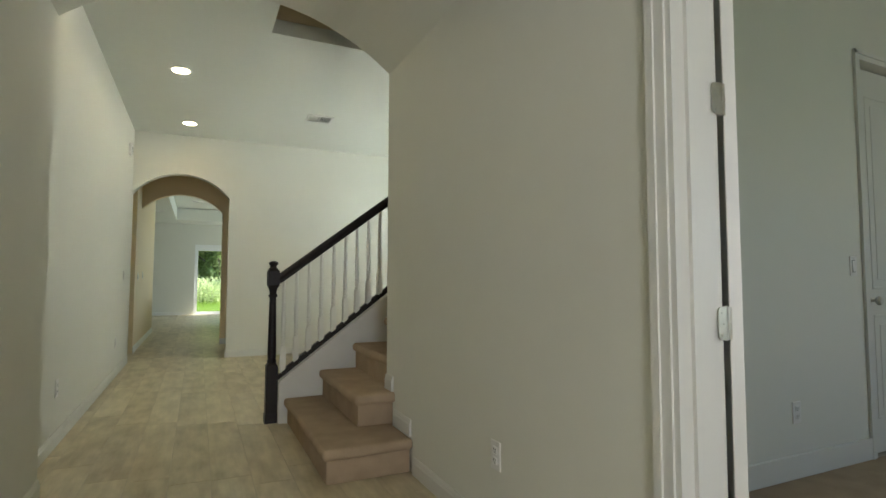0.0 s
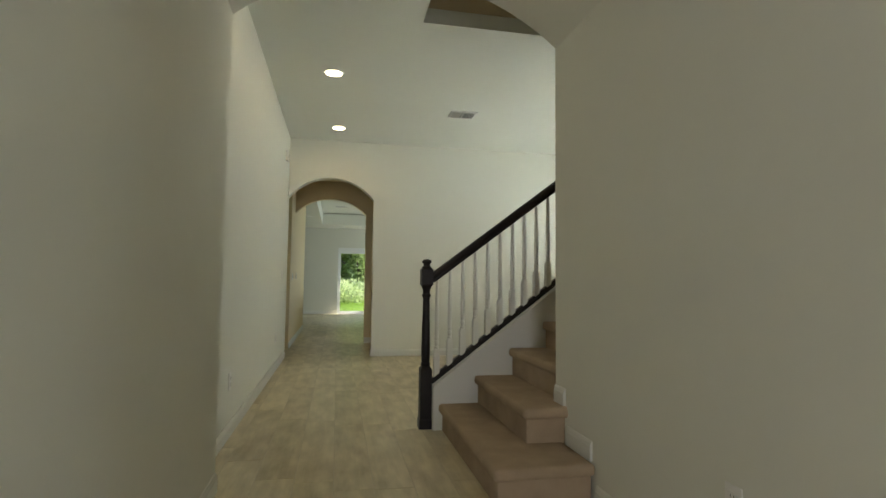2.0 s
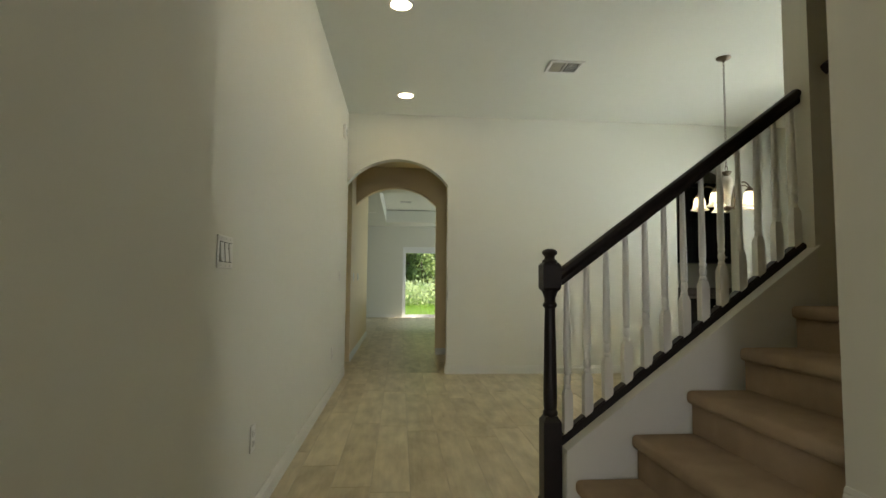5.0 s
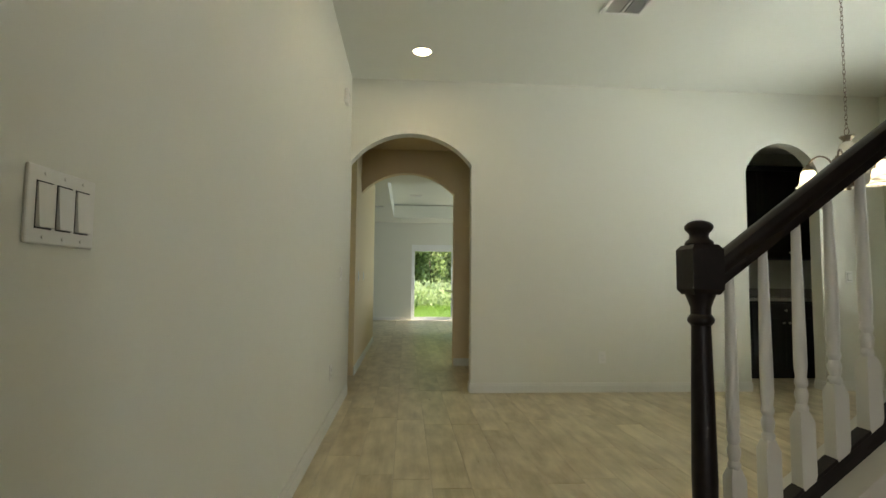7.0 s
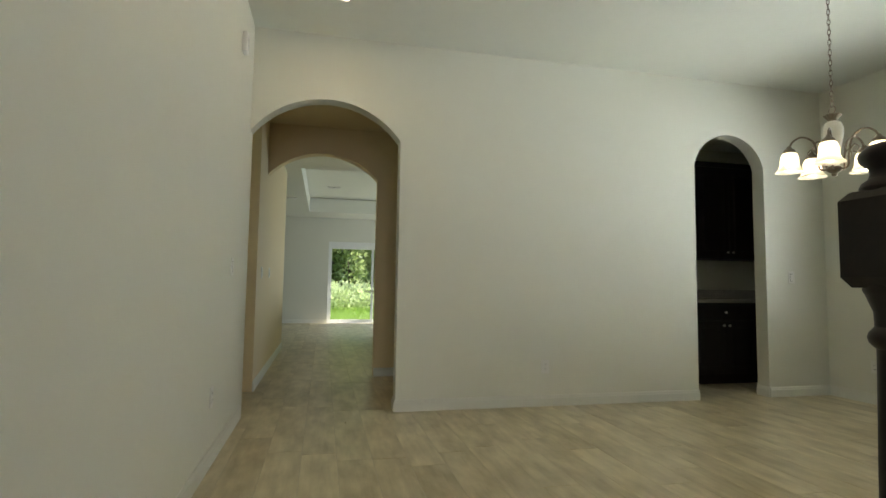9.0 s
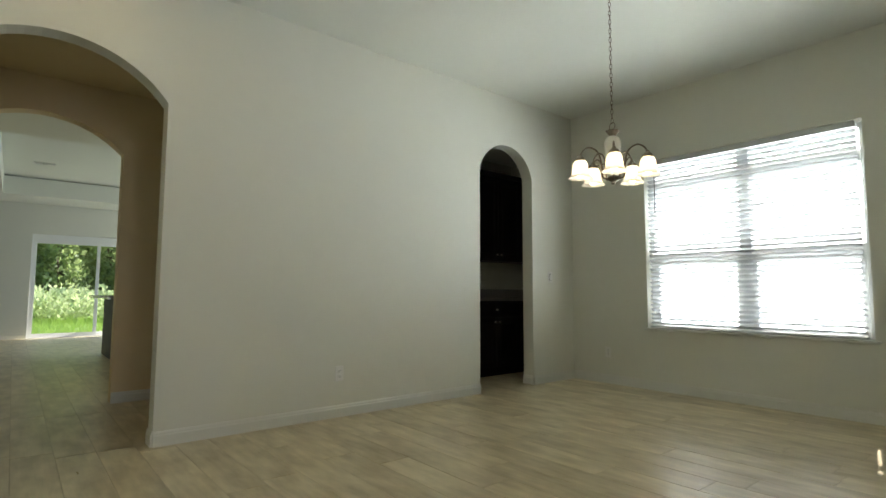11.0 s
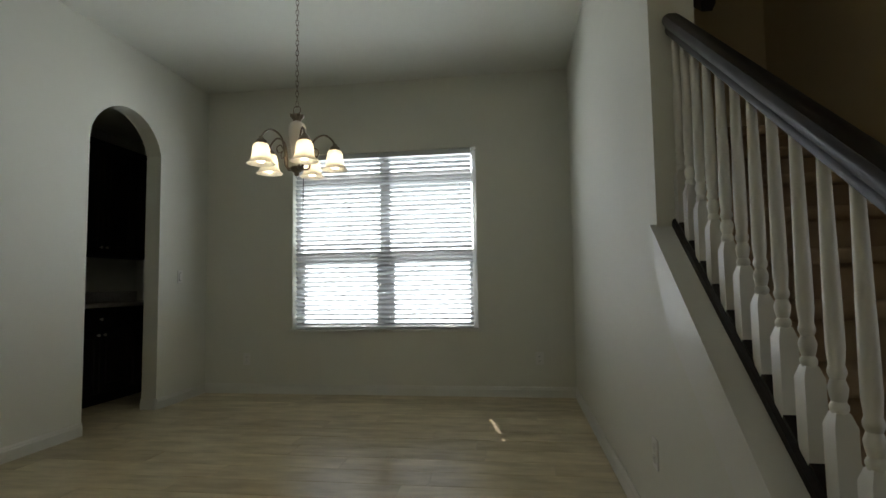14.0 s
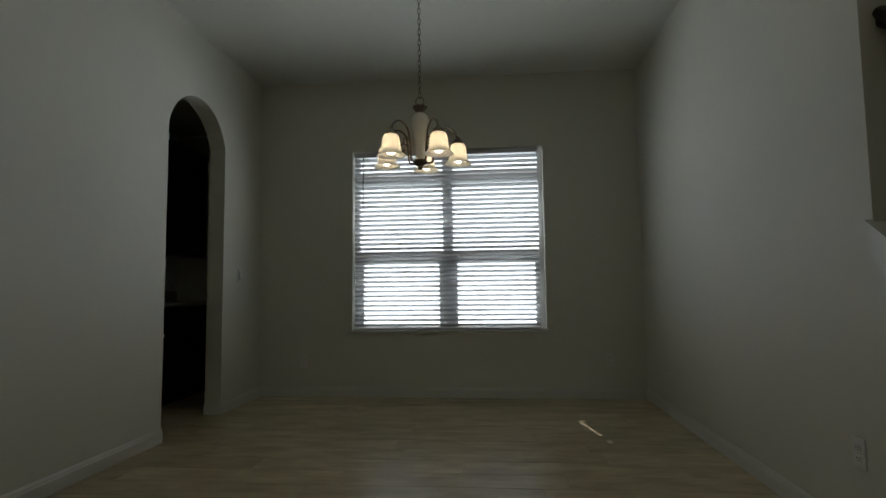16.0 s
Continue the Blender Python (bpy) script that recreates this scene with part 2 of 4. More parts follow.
def sweep(bm, path, section, closed_section=True):
    """A section (side, up) carried along a path of points."""
    rings = []
    path = [Vector(p) for p in path]
    for i, p in enumerate(path):
        d = (path[min(i + 1, len(path) - 1)] - path[max(i - 1, 0)]).normalized()
        side = d.cross(Vector((0, 0, 1)))
        side = side.normalized() if side.length > 1e-4 else Vector((1, 0, 0))
        up = side.cross(d).normalized()
        rings.append([bm.verts.new(p + side * s + up * u) for s, u in section])
    n = len(section)
    for a, b in zip(rings, rings[1:]):
        for k in range(n):
            bm.faces.new((a[k], a[(k + 1) % n], b[(k + 1) % n], b[k]))
    bm.faces.new(rings[0])
    bm.faces.new(rings[-1][::-1])


def circle(r, n=8):
    return [(r * math.cos(2 * math.pi * k / n), r * math.sin(2 * math.pi * k / n)) for k in range(n)]


def arc(s0, s1, spring, rise, n=22, power=2.0):
    """Points of an arch head from (s0, spring) over the top to (s1, spring)."""
    c, h = (s0 + s1) / 2, abs(s1 - s0) / 2
    out = []
    R = (h * h + rise * rise) / (2 * rise)
    for k in range(n + 1):
        s = s0 + (s1 - s0) * (0.5 - 0.5 * math.cos(math.pi * k / n))
        d = s - c
        out.append((s, spring + rise - (R - math.sqrt(max(0, R * R - d * d))) if rise <= h else spring + rise * math.sqrt(max(0, 1 - (d / h) ** 2))))
    return out


class Line:
    """A wall's face in plan: s metres along it from p towards q; back is the way into the wall."""

    def __init__(self, p, q, back):
        self.p, self.q = Vector((*p, 0)), Vector((*q, 0))
        self.u = (self.q - self.p).normalized()
        self.n = Vector((-self.u.y, self.u.x, 0)) * back
        self.len = (self.q - self.p).length

    def at(self, s, z, d=0.0):
        return self.p + self.u * s + Vector((0, 0, z)) + self.n * d

    def s_of(self, x=None, y=None):
        return (x - self.p.x) / self.u.x if x is not None else (y - self.p.y) / self.u.y

    def pose_at(self, s, z, d=0.0):
        """A pose whose x runs along the wall, y out of it into the room, z up."""
        m = Matrix((self.u, -self.n, (0, 0, 1))).transposed().to_4x4()
        if m.determinant() < 0:
            m = Matrix((-self.u, -self.n, (0, 0, 1))).transposed().to_4x4()
        m.translation = self.at(s, z, d)
        return m


def wall(name, line, thick, pieces, label, mat=WALL):
    bm = bmesh.new()
    for pts in pieces:
        prism(bm, pts, lambda s, z: line.at(s, z), line.n * thick)
    return structure(name, bm, mat, label, "wall")


def rect(s0, s1, z0, z1):
    return [(s0, z0), (s1, z0), (s1, z1), (s0, z1)]


BASE_PROFILE = ((0.0, 0.0), (0.014, 0.0), (0.014, 0.066), (0.010, 0.075), (0.010, 0.081), (0.005, 0.094), (0.0, 0.094))


def baseboard(line, s0, s1, z=0.0):
    bm = bmesh.new()
    a = [bm.verts.new(line.at(s0, z + h, -d)) for d, h in BASE_PROFILE]
    b = [bm.verts.new(line.at(s1, z + h, -d)) for d, h in BASE_PROFILE]
    n = len(a)
    for k in range(n):
        bm.faces.new((a[k], a[(k + 1) % n], b[(k + 1) % n], b[k]))
    bm.faces.new(a)
    bm.faces.new(b[::-1])
    return structure("baseboard", bm, TRIM, "white painted baseboard along the wall foot", "baseboard")


H = 3.05
# ---------------------------------------------------------------- plan: the faces of the walls
LEFT = Line((-0.308, 3.62), (-0.308, 8.30), 1)
FOY_L = Line((-0.185, -2.5), (-0.185, 3.62), 1)
FOY_R = Line((1.615, -2.5), (1.615, 3.63), -1)
ARCH = Line((-0.308, 8.30), (5.20, 8.30), 1)
WINW = Line((5.20, 8.30), (5.20, 4.675), 1)
STAIRW = Line((1.10, 4.675), (5.20, 4.675), -1)
KNEE = Line((1.07, 4.675), (2.295, 4.675), -1)
PASS2 = Line((-0.34, 9.97), (3.2, 9.97), 1)
BACK = Line((-4.0, 18.30), (6.0, 18.30), 1)

# floor slab under everything, then planks
bm = bmesh.new()
box(bm, -4.2, 6.2, -2.7, 18.45, -0.12, -0.0018)
floor = structure("floor", bm, GROUT, "wood-look porcelain plank floor with narrow grout joints", "floor")

# walls
wall("wall_left", LEFT, 0.14, [rect(0, LEFT.len, 0, H)], "cream painted hall wall with soft orange-peel texture")
wall("wall_foyer_left", FOY_L, 0.16, [rect(0, FOY_L.len, 0, H)], "cream painted foyer wall")
door_s0, door_s1 = FOY_R.s_of(y=0.525), FOY_R.s_of(y=1.385)
wall("wall_foyer_right", FOY_R, 0.165, [rect(0, door_s0, 0, H), rect(door_s1, FOY_R.len, 0, H), rect(door_s0, door_s1, 2.46, H)], "cream painted foyer wall with a doorway")
bm = bmesh.new()
box(bm, -0.5, 1.78, -2.64, -2.5, 0, H)
structure("wall_foyer_end", bm, WALL, "plain cream wall closing the foyer", "wall")
# foyer arch
FARCH = Line((-0.185, 3.62), (1.615, 3.62), 1)
pts = [(-0.12, H), (-0.12, 2.43)] + arc(0, FARCH.len, 2.43, 0.33) + [(FARCH.len + 0.12, 2.43), (FARCH.len + 0.12, H)]
bm = bmesh.new()
prism(bm, pts, lambda s, z: FARCH.at(s, z), Vector((0, -1.9, 0)))
structure("wall_foyer_arch", bm, WALL, "cream painted deep drywall arch between foyer and hall", "wall")

# arch wall with the hall arch and the pantry arch
sa0, sa1 = 0.0, ARCH.s_of(x=0.875)
sp0, sp1 = ARCH.s_of(x=3.70), ARCH.s_of(x=4.485)
pts = [(-1.2, H), (-1.2, 0), (-0.004, 0)] + arc(-0.003, sa1, 2.212, 0.303) + [(sa1, 0), (sp0, 0)] + arc(sp0, sp1, 2.215, 0.308) + [(sp1, 0), (ARCH.len, 0), (ARCH.len, H)]
wall("wall_arch", ARCH, 0.14, [pts], "cream painted wall with two round-headed drywall openings")
# window wall
sw0, sw1 = WINW.s_of(y=7.383), WINW.s_of(y=5.552)
WZ0, WZ1 = 0.62, 2.35
wall("wall_window", WINW, 0.17, [rect(-0.15, sw0, 0, H), rect(sw1, WINW.len + 0.15, 0, H), rect(sw0, sw1, 0, WZ0), rect(sw0, sw1, WZ1, H)], "cream painted wall with a wide window opening")
# stair-side wall: full height beyond the balustrade, knee wall with a raking top before it
WALL_END = 2.295
RAKE, SHOE_Z, RAIL_Z = 0.755, 0.335, 1.085
s_e = STAIRW.s_of(x=WALL_END)


def rake_z(x):
    return SHOE_Z + RAKE * (x - 1.127)


wall("wall_stair", STAIRW, 0.165, [rect(s_e, STAIRW.len, 0, H)], "cream painted wall beside the stairs")
wall("wall_knee", KNEE, 0.165, [[(0.0, 0), (KNEE.len, 0), (KNEE.len, rake_z(WALL_END)), (0.0, rake_z(1.07))]], "cream painted knee wall with a raking top beside the stairs")
# stairwell; its dim look is put into the tan wall colour
bm = bmesh.new()
box(bm, 1.782, 5.7, 3.49, 3.63, 0, 5.9)
box(bm, 1.615, 1.782, 3.49, 3.63, 3.172, 5.9)
structure("wall_stair_side", bm, TAN, "wall along the far side of the stairs, stairwell shade painted in as tan", "wall")
bm = bmesh.new()
box(bm, 0.985, 5.7, 4.675, 4.795, 3.172, 5.9)
box(bm, 0.855, 0.985, 3.49, 4.795, 3.172, 5.9)
box(bm, 0.855, 1.615, 3.37, 3.49, 3.172, 5.9)
# The gap above 4.2 m is unseen, left for the added upstairs lamp.
box(bm, 3.68, 3.80, 3.63, 4.50, 0, 4.2)
box(bm, 3.68, 3.80, 3.63, 4.675, 5.3, 5.9)
structure("wall_stairwell", bm, TAN, "stairwell walls rising to the floor above, their dimness painted in as tan", "wall")
bm = bmesh.new()
box(bm, 0.8, 5.8, 3.3, 4.85, 5.9, 6.0)
structure("ceiling_stairwell", bm, CEIL, "dim ceiling over the stairwell", "ceiling")

# ceilings
bm = bmesh.new()
box(bm, -0.75, 0.985, 3.49, 8.42, H, H + 0.12)
box(bm, 0.985, 5.5, 4.675, 8.42, H, H + 0.12)
box(bm, -0.75, 1.78, -2.65, 3.49, H, H + 0.12)
structure("ceiling", bm, CEIL, "cream knock-down textured ceiling", "ceiling")

# cross passage behind the arch wall; its warm shade is put into the tan
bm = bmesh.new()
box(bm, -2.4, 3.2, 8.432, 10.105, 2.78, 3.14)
structure("ceiling_passage", bm, PASSAGE, "cross passage ceiling with its warm shade painted in as tan", "ceiling")
bm = bmesh.new()
box(bm, -2.4, 5.9, 8.43, 18.5, 3.16, 3.26)
box(bm, -2.4, 3.0, 10.11, 12.2, 2.78, 3.14)
box(bm, -4.0, -0.10, 12.2, 18.30, 2.80, 3.14)
box(bm, -0.10, 6.0, 17.2, 18.30, 2.80, 3.14)
box(bm, 3.0, 6.0, 8.45, 17.2, 2.80, 3.14)
structure("ceiling_great_room", bm, CEIL, "white ceiling with a raised tray over the far room", "ceiling")
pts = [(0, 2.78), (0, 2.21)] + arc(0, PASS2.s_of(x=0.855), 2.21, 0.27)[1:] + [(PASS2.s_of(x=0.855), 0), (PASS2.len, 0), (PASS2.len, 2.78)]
wall("wall_passage", PASS2, 0.14, [pts], "wall with a second drywall arch, warm shade painted in as tan", PASSAGE)
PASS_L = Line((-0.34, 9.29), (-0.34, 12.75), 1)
wall("wall_passage_left", PASS_L, 0.14, [rect(0, PASS_L.len, 0, 2.9)], "passage wall, warm shade painted in as tan", PASSAGE)
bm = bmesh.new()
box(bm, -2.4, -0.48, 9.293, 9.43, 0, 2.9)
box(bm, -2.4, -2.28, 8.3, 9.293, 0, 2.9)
structure("wall_passage_side", bm, PASSAGE, "side passage wall, warm shade painted in as tan", "wall")
bm = bmesh.new()
box(bm, 3.06, 3.2, 9.52, 9.97, 0, 2.9)
box(bm, 3.2, 5.9, 9.52, 9.66, 0, 2.9)
box(bm, 5.75, 5.9, 8.3, 9.52, 0, 2.9)
box(bm, 5.20, 5.75, 8.30, 8.44, 0, 2.9)
structure("wall_pantry", bm, WALL, "dim cream pantry wall behind the cabinets", "wall")
bm = bmesh.new()
box(bm, 3.2, 5.75, 8.44, 9.52, 2.74, 2.778)
structure("ceiling_pantry", bm, CEIL, "dim pantry ceiling", "ceiling")
SD0, SD1, SDZ = 0.40, 2.76, 2.17
wall("wall_back", BACK, 0.18, [rect(0, SD0 + 4, 0, 3.2), rect(SD1 + 4, 10, 0, 3.2), rect(SD0 + 4, SD1 + 4, SDZ, 3.2)], "pale wall with a sliding patio door")
bm = bmesh.new()
box(bm, -4.14, -4.0, 12.0, 18.48, 0, 3.2)
# Unseen opening from y 13.2 to 16.8, made up for the fill lamp.
box(bm, 6.0, 6.14, 9.0, 13.2, 0, 3.2)
box(bm, 6.0, 6.14, 16.8, 18.48, 0, 3.2)
box(bm, 6.0, 6.14, 13.2, 16.8, 0, 0.5)
box(bm, 6.0, 6.14, 13.2, 16.8, 2.4, 3.2)
box(bm, -4.0, -0.48, 12.61, 12.75, 0, 3.2)
box(bm, 5.9, 6.0, 9.52, 9.66, 0, 3.2)
structure("wall_great_room", bm, WALL, "pale walls closing the far room", "wall")

# bedroom beside the foyer
CL0, CL1 = 4.22, 5.02
bm = bmesh.new()
box(bm, 1.78, CL0, 2.20, 2.32, 0, 3.05)
box(bm, CL1, 5.6, 2.20, 2.32, 0, 3.05)
box(bm, CL0, CL1, 2.20, 2.32, 2.46, 3.05)
structure("wall_bedroom_closet", bm, WALL, "grey-lit bedroom wall with the closet opening", "wall")
bm = bmesh.new()
box(bm, 5.5, 5.64, -2.5, -1.2, 0, 3.05)
box(bm, 5.5, 5.64, 0.4, 2.32, 0, 3.05)
box(bm, 5.5, 5.64, -1.2, 0.4, 0, 0.6)
box(bm, 5.5, 5.64, -1.2, 0.4, 2.2, 3.05)
structure("wall_bedroom_window", bm, WALL, "grey-lit bedroom wall with a window opening", "wall")
bm = bmesh.new()
box(bm, 1.78, 5.64, -2.64, -2.5, 0, 3.05)
structure("wall_bedroom_front", bm, WALL, "plain grey-lit bedroom wall", "wall")
bm = bmesh.new()
box(bm, 1.785, 5.64, -2.64, 2.32, 3.05, 3.15)
structure("ceiling_bedroom", bm, CEIL, "bedroom ceiling in soft shade", "ceiling")
bm = bmesh.new()
box(bm, 1.64, 5.5, -2.5, 2.20, 0.0, 0.014, 0.004, 1)
structure("carpet_bedroom", bm, CARPET, "brown-beige cut pile bedroom carpet", "carpet")

# baseboards
baseboard(LEFT, 0.0, LEFT.len)
baseboard(FOY_L, 0, FOY_L.len)
baseboard(FOY_R, 0, door_s0 - 0.07)
baseboard(FOY_R, door_s1 + 0.07, FOY_R.s_of(y=3.15))
baseboard(ARCH, sa1, sp0)
baseboard(ARCH, sp1, ARCH.len)
baseboard(WINW, 0, WINW.len)
baseboard(STAIRW, s_e, STAIRW.len)
baseboard(KNEE, 0.0, KNEE.len)
baseboard(PASS2, PASS2.s_of(x=0.855), PASS2.len)
baseboard(PASS_L, 0, PASS_L.len)
baseboard(BACK, 2, SD0 + 3.95)
for p, q in (((0.875, 8.30), (0.875, 8.44)), ((4.485, 8.44), (4.485, 8.30))):
    baseboard(Line(p, q, -1 if p[0] < 1 else 1), 0, 0.14)
baseboard(Line((3.70, 8.30), (3.70, 8.44), 1), 0, 0.14)
bm = bmesh.new()
box(bm, 1.78, CL0 - 0.06, 2.185, 2.20, 0.014, 0.14, 0.004, 1)
structure("baseboard", bm, TRIM, "white painted baseboard along the wall foot", "baseboard")
for z, s0, s1 in ((0.190, 3.20, 3.47), (0.382, 3.50, 3.628)):
    baseboard(FOY_R, FOY_R.s_of(y=s0), FOY_R.s_of(y=s1), z)


# ---------------------------------------------------------------- window with blinds
def dining_window():
    W = WINW
    w = sw1 - sw0
    root = thing("window_1", "white vinyl twin single-hung window in a drywall recess", "window", W.at((sw0 + sw1) / 2, WZ0, 0.12))
    tagged(root, kind="structure")
    inv = Matrix.Translation(-root.location)

    def piece(name, s0, s1, z0, z1, d0, d1, mat, label="", bevel=0.004):
        bm = bmesh.new()
        prism(bm, rect(s0, s1, z0, z1), lambda s, z: W.at(s, z, d0), W.n * (d1 - d0))
        bmesh.ops.transform(bm, matrix=inv, verts=bm.verts)
        if bevel:
            bmesh.ops.dissolve_limit(bm, angle_limit=0.02, verts=bm.verts, edges=bm.edges)
            bmesh.ops.bevel(bm, geom=bm.edges[:], offset=bevel, segments=1, affect="EDGES")
        return part(name, bm, mat, root, label)

    d0, d1, f = 0.105, 0.165, 0.045
    mid = (sw0 + sw1) / 2
    for a, b in ((sw0, sw0 + f), (sw1 - f, sw1)):
        piece("window_frame", a, b, WZ0, WZ1, d0, d1, VINYL)
    piece("mullion", mid - 0.05, mid + 0.05, WZ0 + f, WZ1 - f, d0, d1, VINYL)
    piece("window_frame", sw0 + f, sw1 - f, WZ1 - f, WZ1, d0, d1, VINYL)
    piece("window_frame", sw0 + f, sw1 - f, WZ0, WZ0 + f, d0, d1, VINYL)
    for a, b in ((sw0 + f, mid - 0.05), (mid + 0.05, sw1 - f)):
        piece("meeting_rail", a, b, 1.25, 1.38, d0 + 0.004, d1 - 0.004, VINYL)
        piece("upper_rail", a, b, 2.03, 2.13, d0 + 0.004, d1 - 0.004, VINYL)
        for c, d in ((a, a + 0.04), (b - 0.04, b)):
            piece("sash_stile", c, d, WZ0 + f, 1.25, d0 + 0.003, d1 - 0.003, VINYL)
        for z0, z1 in ((WZ0 + f, 1.25), (1.38, 2.03), (2.13, WZ1 - f)):
            p = piece("pane", a, b, z0, z1, 0.132, 0.138, GLASS, "", 0)
            p.visible_shadow = False
    piece("window_sill", sw0 - 0.035, sw1 + 0.035, WZ0 - 0.022, WZ0 + 0.002, -0.03, 0.104, TRIM, "white painted sill board", 0.005)


dining_window()


def window_blind():
    W = WINW
    s0, s1 = sw0 + 0.010, sw1 - 0.050
    mid = (s0 + s1) / 2
    c = W.at(mid, WZ0 + 0.004, 0.055)
    root = thing("window_blind", "white two-inch faux wood blind with open slats", "blind", c)
    m3 = Matrix((W.u, -W.n, (0, 0, 1))).transposed().to_4x4()
    half = (s1 - s0) / 2
    top = WZ1 - WZ0
    bm = bmesh.new()
    box(bm, -half, half, -0.03, 0.03, top - 0.055, top - 0.006, 0.003, 1, m3)
    part("headrail", bm, SLAT, root)
    bm = bmesh.new()
    box(bm, -half, half, -0.024, 0.024, 0.0, 0.018, 0.003, 1, m3)
    part("bottom_rail", bm, SLAT, root)
    n, pitch = 36, 0.0458
    rng = random.Random(4)
    bm = bmesh.new()
    box(bm, -half, half, -0.025, 0.025, -0.0015, 0.0015, 0.0007, 1, m3)
    me = finish("slat", bm, SLAT)
    for k in range(n):
        o = new("slat", me)
        o.parent = root
        tilt = Matrix.Rotation(radians(-29 + rng.uniform(-0.8, 0.8)), 4, W.u)
        o.matrix_local = Matrix.Translation((0, 0, 0.044 + k * pitch)) @ tilt
    for s in (-half + 0.12, -0.32, 0.32, half - 0.12):
        bm = bmesh.new()
        for d in (-0.024, 0.024):
            box(bm, s - 0.001, s + 0.001, d - 0.001, d + 0.001, 0.018, top - 0.055, 0, 1, m3)
        part("ladder_cord", bm, SLAT, root)
    bm = bmesh.new()
    lathe(bm, [(0.0, 0), (0.005, 0.0), (0.0042, 0.5), (0, 0.5)], 8, (-half + 0.09, 0.034, top - 0.56), m3)
    part("tilt_wand", bm, SLOT, root, "dark tilt wand")


window_blind()


# ---------------------------------------------------------------- stairs
def staircase():
    root = thing("staircase", "beige carpeted staircase with rounded nosings, lowest steps open at the side", "stairs", (1.12, 4.05, 0))
    inv = Matrix.Translation((-1.12, -4.05, 0))
    rise, run, nose0 = 0.192, 0.259, 1.105
    n = 10
    for k in range(n):
        x0 = nose0 + k * run
        z1 = rise * (k + 1)
        y0 = (3.15, 3.472)[k] if k < 2 else 3.634
        y1 = 4.498 if x0 < 2.2 else 4.506
        bm = bmesh.new()
        xe = 1.612 if k < 2 else x0 + run + 0.05
        tread_z0 = z1 - 0.062
        if k < 2:
            # riser body, tread with rounded carpeted edge on front and side
            box(bm, x0 + 0.03, x0 + run + 0.1, y0 + 0.04, y1, 0 if k == 0 else rise - 0.02, tread_z0 + 0.02, 0.008, 2)
            box(bm, x0 + 0.031, xe - 0.006, y0 + 0.041, 3.628, 0 if k == 0 else rise - 0.02, tread_z0 + 0.02, 0.008, 2)
            box(bm, x0, x0 + run + 0.12, y0, y1, tread_z0, z1, 0.024, 4)
            box(bm, x0 + 0.002, xe, y0 + 0.002, 3.628, tread_z0 + 0.0005, z1 - 0.0008, 0.024, 4)
        else:
            box(bm, x0 + 0.03, x0 + run + 0.06, y0, y1, z1 - rise - 0.06, tread_z0 + 0.02, 0.008, 2)
            box(bm, x0, x0 + run + 0.08, y0, y1, tread_z0, z1, 0.024, 4)
        bmesh.ops.transform(bm, matrix=inv, verts=bm.verts)
        part("step", bm, CARPET, root, "", True)
    # inner skirt board against the knee wall, outer apron and cap on the knee wall
    z = lambda x: rake_z(x)
    for nm, ya, yb, lo, hi, lab, x0, x1 in (
        ("skirt_board", 4.498, 4.509, -0.27, 0.0, "white painted skirt board", 1.072, WALL_END),):
        bm = bmesh.new()
        prism(bm, [(x0, max(0.0, z(x0) + lo)), (x1, z(x1) + lo), (x1, z(x1) + hi), (x0, z(x0) + hi)], lambda s, h: Vector((s, ya, h)), Vector((0, yb - ya, 0)))
        bmesh.ops.transform(bm, matrix=inv, verts=bm.verts)
        part(nm, bm, TRIM, root, lab)
    bm = bmesh.new()
    prism(bm, [(1.072, z(1.072) + 0.001), (WALL_END + 0.012, z(WALL_END + 0.012) + 0.001), (WALL_END + 0.012, z(WALL_END + 0.012) + 0.02), (1.072, z(1.072) + 0.02)],
          lambda s, h: Vector((s, 4.490, h)), Vector((0, 0.207, 0)))
    bmesh.ops.transform(bm, matrix=inv, verts=bm.verts)
    part("cap_board", bm, TRIM, root, "white painted raking cap board")
    bm = bmesh.new()
    xa, xb = 1.072, WALL_END + 0.004
    prism(bm, [(xa, max(0.135, z(xa) - 0.2)), (xb - 0.16, z(xb - 0.16) - 0.24), (xb, z(xb) - 0.12), (xb, z(xb) - 0.002), (xa, z(xa) - 0.002)],
          lambda s, h: Vector((s, 4.677, h)), Vector((0, 0.012, 0)))
    bmesh.ops.transform(bm, matrix=inv, verts=bm.verts)
    part("apron_board", bm, TRIM, root, "white painted raking apron board")
    return root


staircase()


def centre_y(x):
    return 4.5925


def octo(r):
    return circle(r, 4)


def square_ring(bm, levels, at, m=None):
    """A square-section shape with levels of (half width, z)."""
    rings = []
    for h, z in levels:
        rings.append([bm.verts.new((at[0] + sx * h, at[1] + sy * h, at[2] + z)) for sx, sy in ((-1, -1), (1, -1), (1, 1), (-1, 1))])
    for a, b in zip(rings, rings[1:]):
        for k in range(4):
            bm.faces.new((a[k], a[(k + 1) % 4], b[(k + 1) % 4], b[k]))
    bm.faces.new(rings[0][::-1])
    bm.faces.new(rings[-1])


